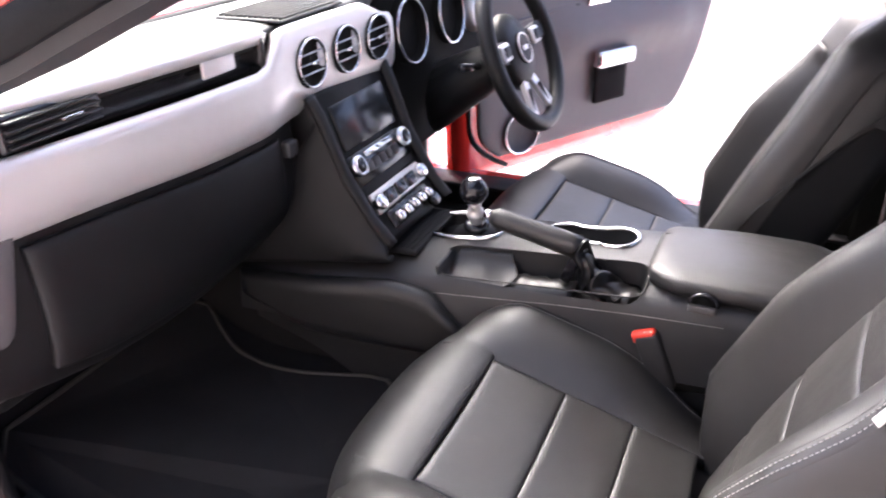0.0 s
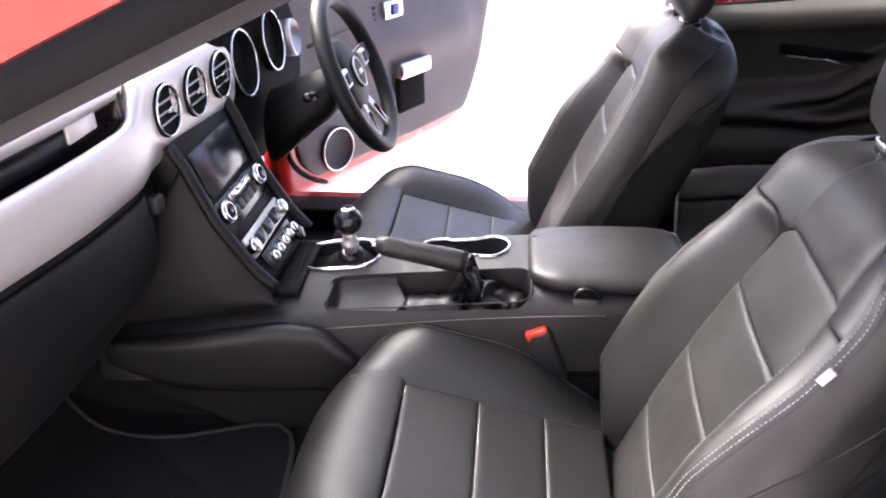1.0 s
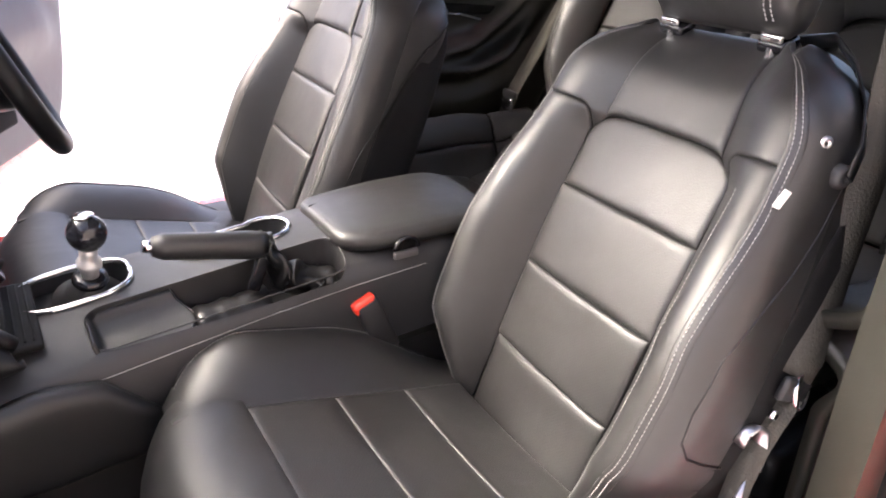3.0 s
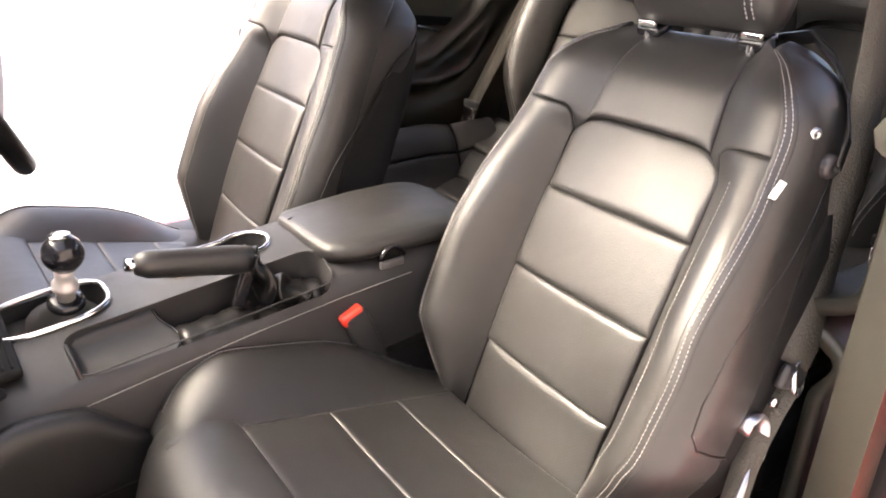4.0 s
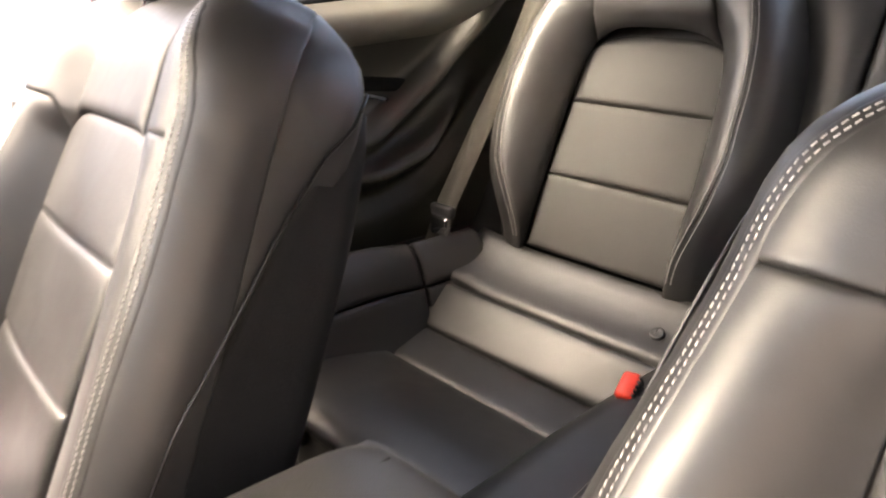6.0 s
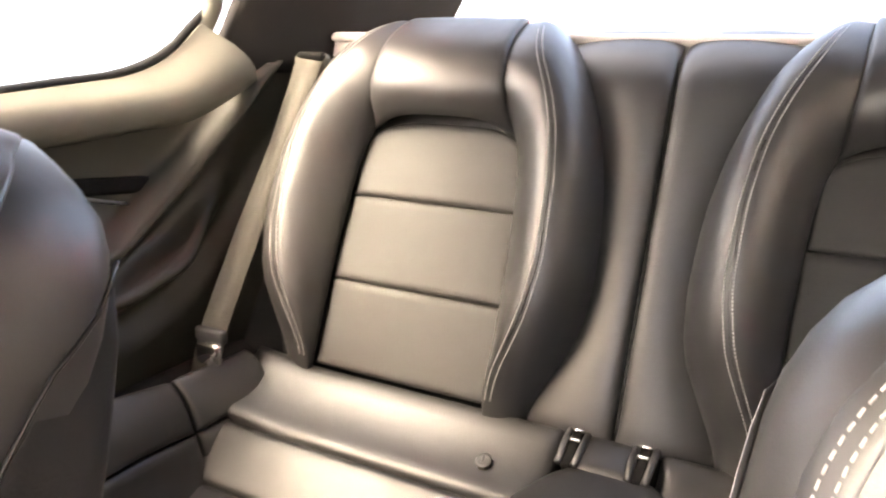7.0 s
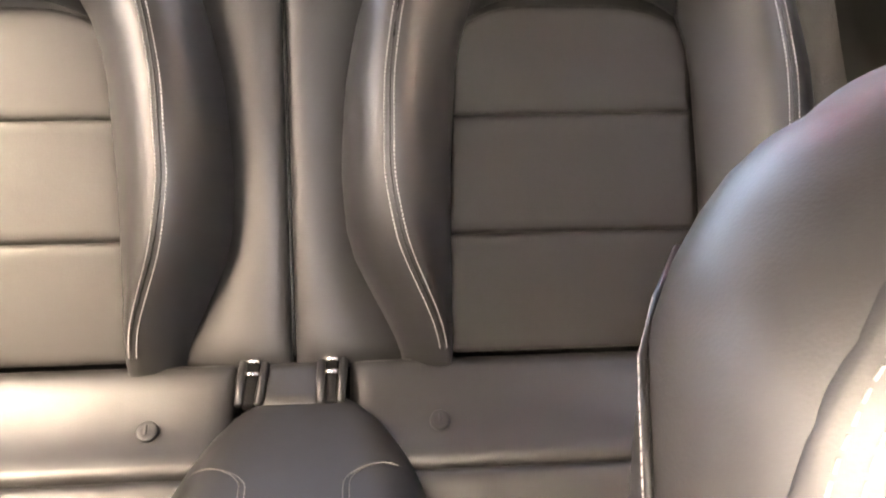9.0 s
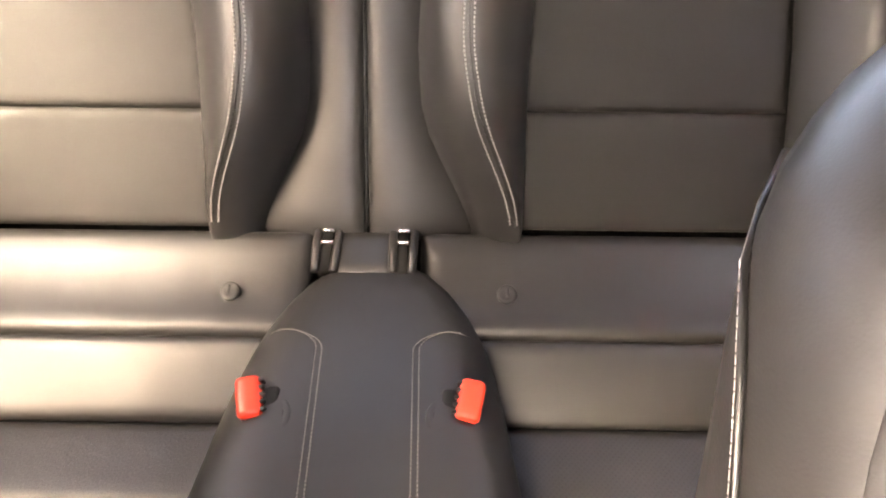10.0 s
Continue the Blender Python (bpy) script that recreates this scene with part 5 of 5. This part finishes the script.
# latch slots behind the divider
part("middle_strip", pad(lambda u, v: (1.262 - 0.06 * v, CY + (2 * u - 1) * 0.034, 0.606 - 0.02 * v), 8, 6, 0.008, 0.1, 0.15, 0.03, 1), LEATHER, tongue)
for m in (1, -1):
    y = CY + m * 0.043
    sl = part("latch_slot", box((1.236, y, 0.601), (0.07, 0.016, 0.012), 0.004, Matrix.Rotation(radians(-20), 4, "Y")), HOLE, tongue)
    for k in (0.0, 0.55):
        part("latch_bar", tube([(1.252 - 0.03 * k, y - 0.007, 0.616 - 0.010 * k), (1.252 - 0.03 * k, y + 0.007, 0.616 - 0.010 * k)], 0.003, 8), CHROME, sl)
    part("latch_cap", lathe((1.268, y, 0.612), (-0.5, 0, 0.87), [(0.016, -0.004), (0.016, 0.002), (0.011, 0.006), (0.001, 0.007)], 20), BLACKP, sl)
    for o in (-1, 1):
        part("slot_lip", tube([(1.265, y + o * 0.012, 0.612), (1.235, y + o * 0.012, 0.606), (1.203, y + o * 0.010, 0.594)], 0.005, 8), LEATHER, sl)

# quarter trim panels and windows
for m in (1, -1):
    q = thing("quarter_trim", (1.1, CY + m * 0.7, 0.35), "moulded dark trim panel beside the rear seat", "trim panel", "quarter trims")

    R1 = [(0.7, 0.75), (1.007, 0.775), (1.116, 0.79), (1.245, 0.884), (1.378, 1.04), (1.5, 1.17)]
    R2 = [(0.7, 0.735), (0.997, 0.728), (1.109, 0.72), (1.223, 0.75), (1.33, 0.855), (1.45, 1.02)]

    def fn(u, v):
        x = 0.68 + 0.86 * u
        z = 0.34 + (table([(0.68, 0.975), (1.1, 0.985), (1.25, 1.005), (1.36, 1.055), (1.54, 1.07)], x) - 0.34) * v
        r1, r2 = smooth_table(R1, x), smooth_table(R2, x)
        y = 0.735 - 0.012 * smoothstep(0.90, 0.99, z)
        y -= 0.050 * math.exp(-((z - r1) / 0.026) ** 2) + 0.06 * (1 - smoothstep(1.2, 1.36, x)) * math.exp(-((z - r2) / 0.026) ** 2)
        y -= 0.028 * (1 - smoothstep(r2 - 0.10, r2 - 0.03, z))
        y -= 0.09 * smoothstep(1.15, 1.6, x)
        return (x, CY + m * y, z)
    part("lower_panel", pad(fn, 96, 90, 0.0, 0, 0, 0.02, m, even=True), TRIM, q)
    part("pocket_line", tube([(0.98, CY + m * 0.722, 0.882), (1.08, CY + m * 0.722, 0.872), (1.155, CY + m * 0.722, 0.852)], 0.0025, 8), STEEL, q, "thin bright line")
    part("pocket", box((1.10, CY + m * 0.730, 0.885), (0.28, 0.014, 0.026), 0.006, Matrix.Rotation(0.10, 4, "Y")), HOLE, q)
    # window sill and surround
    SEAL = [(0.70, 0.988), (0.90, 1.005), (1.02, 1.017), (1.15, 1.030), (1.20, 1.046), (1.25, 1.078), (1.29, 1.13)]
    FOLD = [(0.70, 0.962), (0.98, 0.964), (1.10, 0.970), (1.25, 0.986), (1.37, 1.045)]

    def inward(x):
        return 0.742 - 0.07 * smoothstep(1.05, 1.40, x)

    def sill(u, v, m=m):
        xt, xb = 0.70 + 0.58 * u, 0.70 + 0.66 * u
        x = xt + (xb - xt) * v
        zt, zb = smooth_table(SEAL, xt), smooth_table(FOLD, xb)
        return (x, CY + m * (inward(x) - 0.028 * sin(0.85 * pi * v ** 1.5)), zt + (zb - zt) * v)
    part("window_sill", pad(sill, 40, 16, 0.004, 0.02, 0.06, 0.02, m), SILL, q, "rounded window sill with the window's light put into its tone")
    part("window_seal", tube([(x, CY + m * (inward(x) - 0.007), smooth_table(SEAL, x) + 0.007) for x in (0.70 + 0.59 * k / 24 for k in range(25))], 0.0085, 8), RUBBER, q)
    part("window_surround", tube([(1.285, CY + m * 0.690, 1.09), (1.30, CY + m * 0.672, 1.14), (1.29, CY + m * 0.650, 1.20), (1.24, CY + m * 0.635, 1.26)], 0.016, 10), SILL, q)
    part("pillar_c", pad(lambda u, v: (1.30 + 0.42 * u + 0.10 * v, CY + m * (0.68 - 0.15 * u - 0.08 * v), 1.04 + 0.285 * v - 0.06 * u * v), 10, 10, 0.01, 0.1, 0.1, 0.03, m), PSHADE, q)
    w = part("quarter_window", pad(lambda u, v: (0.72 + 0.56 * u + 0.02 * v, CY + m * (0.755 - 0.12 * v - 0.05 * u), 0.985 + 0.05 * u + 0.275 * v), 6, 6, 0, 0, 0, 0.004, m), GLASS, q)
    w.visible_shadow = False
    # rear belt
    rb = thing("rear_seat_belt", (1.3, CY + m * 0.57, 0.65), "dark seat belt hanging beside the rear backrest", "seat belt", "rear belts")
    part("webbing", ribbon([(1.402, CY + m * 0.566, 1.070), (1.390, CY + m * 0.568, 1.045), (1.382, CY + m * 0.576, 1.01), (1.355, CY + m * 0.592, 0.93), (1.28, CY + m * 0.605, 0.80), (1.19, CY + m * 0.595, 0.68), (1.16, CY + m * 0.60, 0.60)], (0.15, m * -0.98, 0.0), 0.046), WEB, rb)
    tip = Matrix.Rotation(-0.4, 4, "Y")
    gd = part("belt_guide", box((1.418, CY + m * 0.570, 1.045), (0.020, 0.066, 0.058), 0.012, tip, 3), SILL, rb, "pale belt outlet")
    part("guide_slot", box((1.402, CY + m * 0.566, 1.068), (0.014, 0.052, 0.014), 0.005, tip), HOLE, gd)
    part("guide_lip", box((1.398, CY + m * 0.578, 1.022), (0.012, 0.040, 0.014), 0.005, tip), TRIM, gd)
    part("tongue", box((1.152, CY + m * 0.575, 0.645), (0.012, 0.045, 0.035), 0.005), CHROME, rb)
    part("tongue_cover", box((1.158, CY + m * 0.575, 0.672), (0.014, 0.055, 0.022), 0.005), PLASTIC, rb)

# parcel shelf and rear window
shelf = thing("parcel_shelf", (1.75, CY, 1.05), "pale cloth parcel shelf below the rear window", "parcel shelf")
part("shelf_board", pad(lambda u, v: (1.50 + 0.56 * u, CY + (2 * v - 1) * 0.66, 1.098 - 0.01 * u), 8, 10, 0.006, 0.04, 0.04, 0.03, 1), SHELF, shelf)
part("shelf_edge", tube([(1.50, CY - 0.65 + 0.13 * i, 1.10) for i in range(11)], 0.008, 8), SHELF, shelf)
rw = thing("rear_window", (1.75, CY, 1.1), "sloping rear window glass", "window", kind="structure")
g = part("pane", pad(lambda u, v: (1.47 + 0.62 * u, CY + (2 * v - 1) * (0.56 - 0.02 * u), 1.315 - 0.20 * u + 0.015 * sin(pi * v)), 8, 10, 0, 0, 0, 0.004, 1), GLASS, rw)
g.visible_shadow = False
SHIFT[0] = Vector((0, 0, 0))
part("boot_lid", box((2.3, CY, 1.03), (0.5, 1.5, 0.06), 0.03, segs=4), RED, car)
solo("red_shutter", join(*[box((9.0, -6 + 0 * k, 0.1 + 0.25 * k), (0.08, 9, 0.23), 0.03) for k in range(18)]), SHUT, "red ribbed shutter far behind the car", "shutter", "structure")
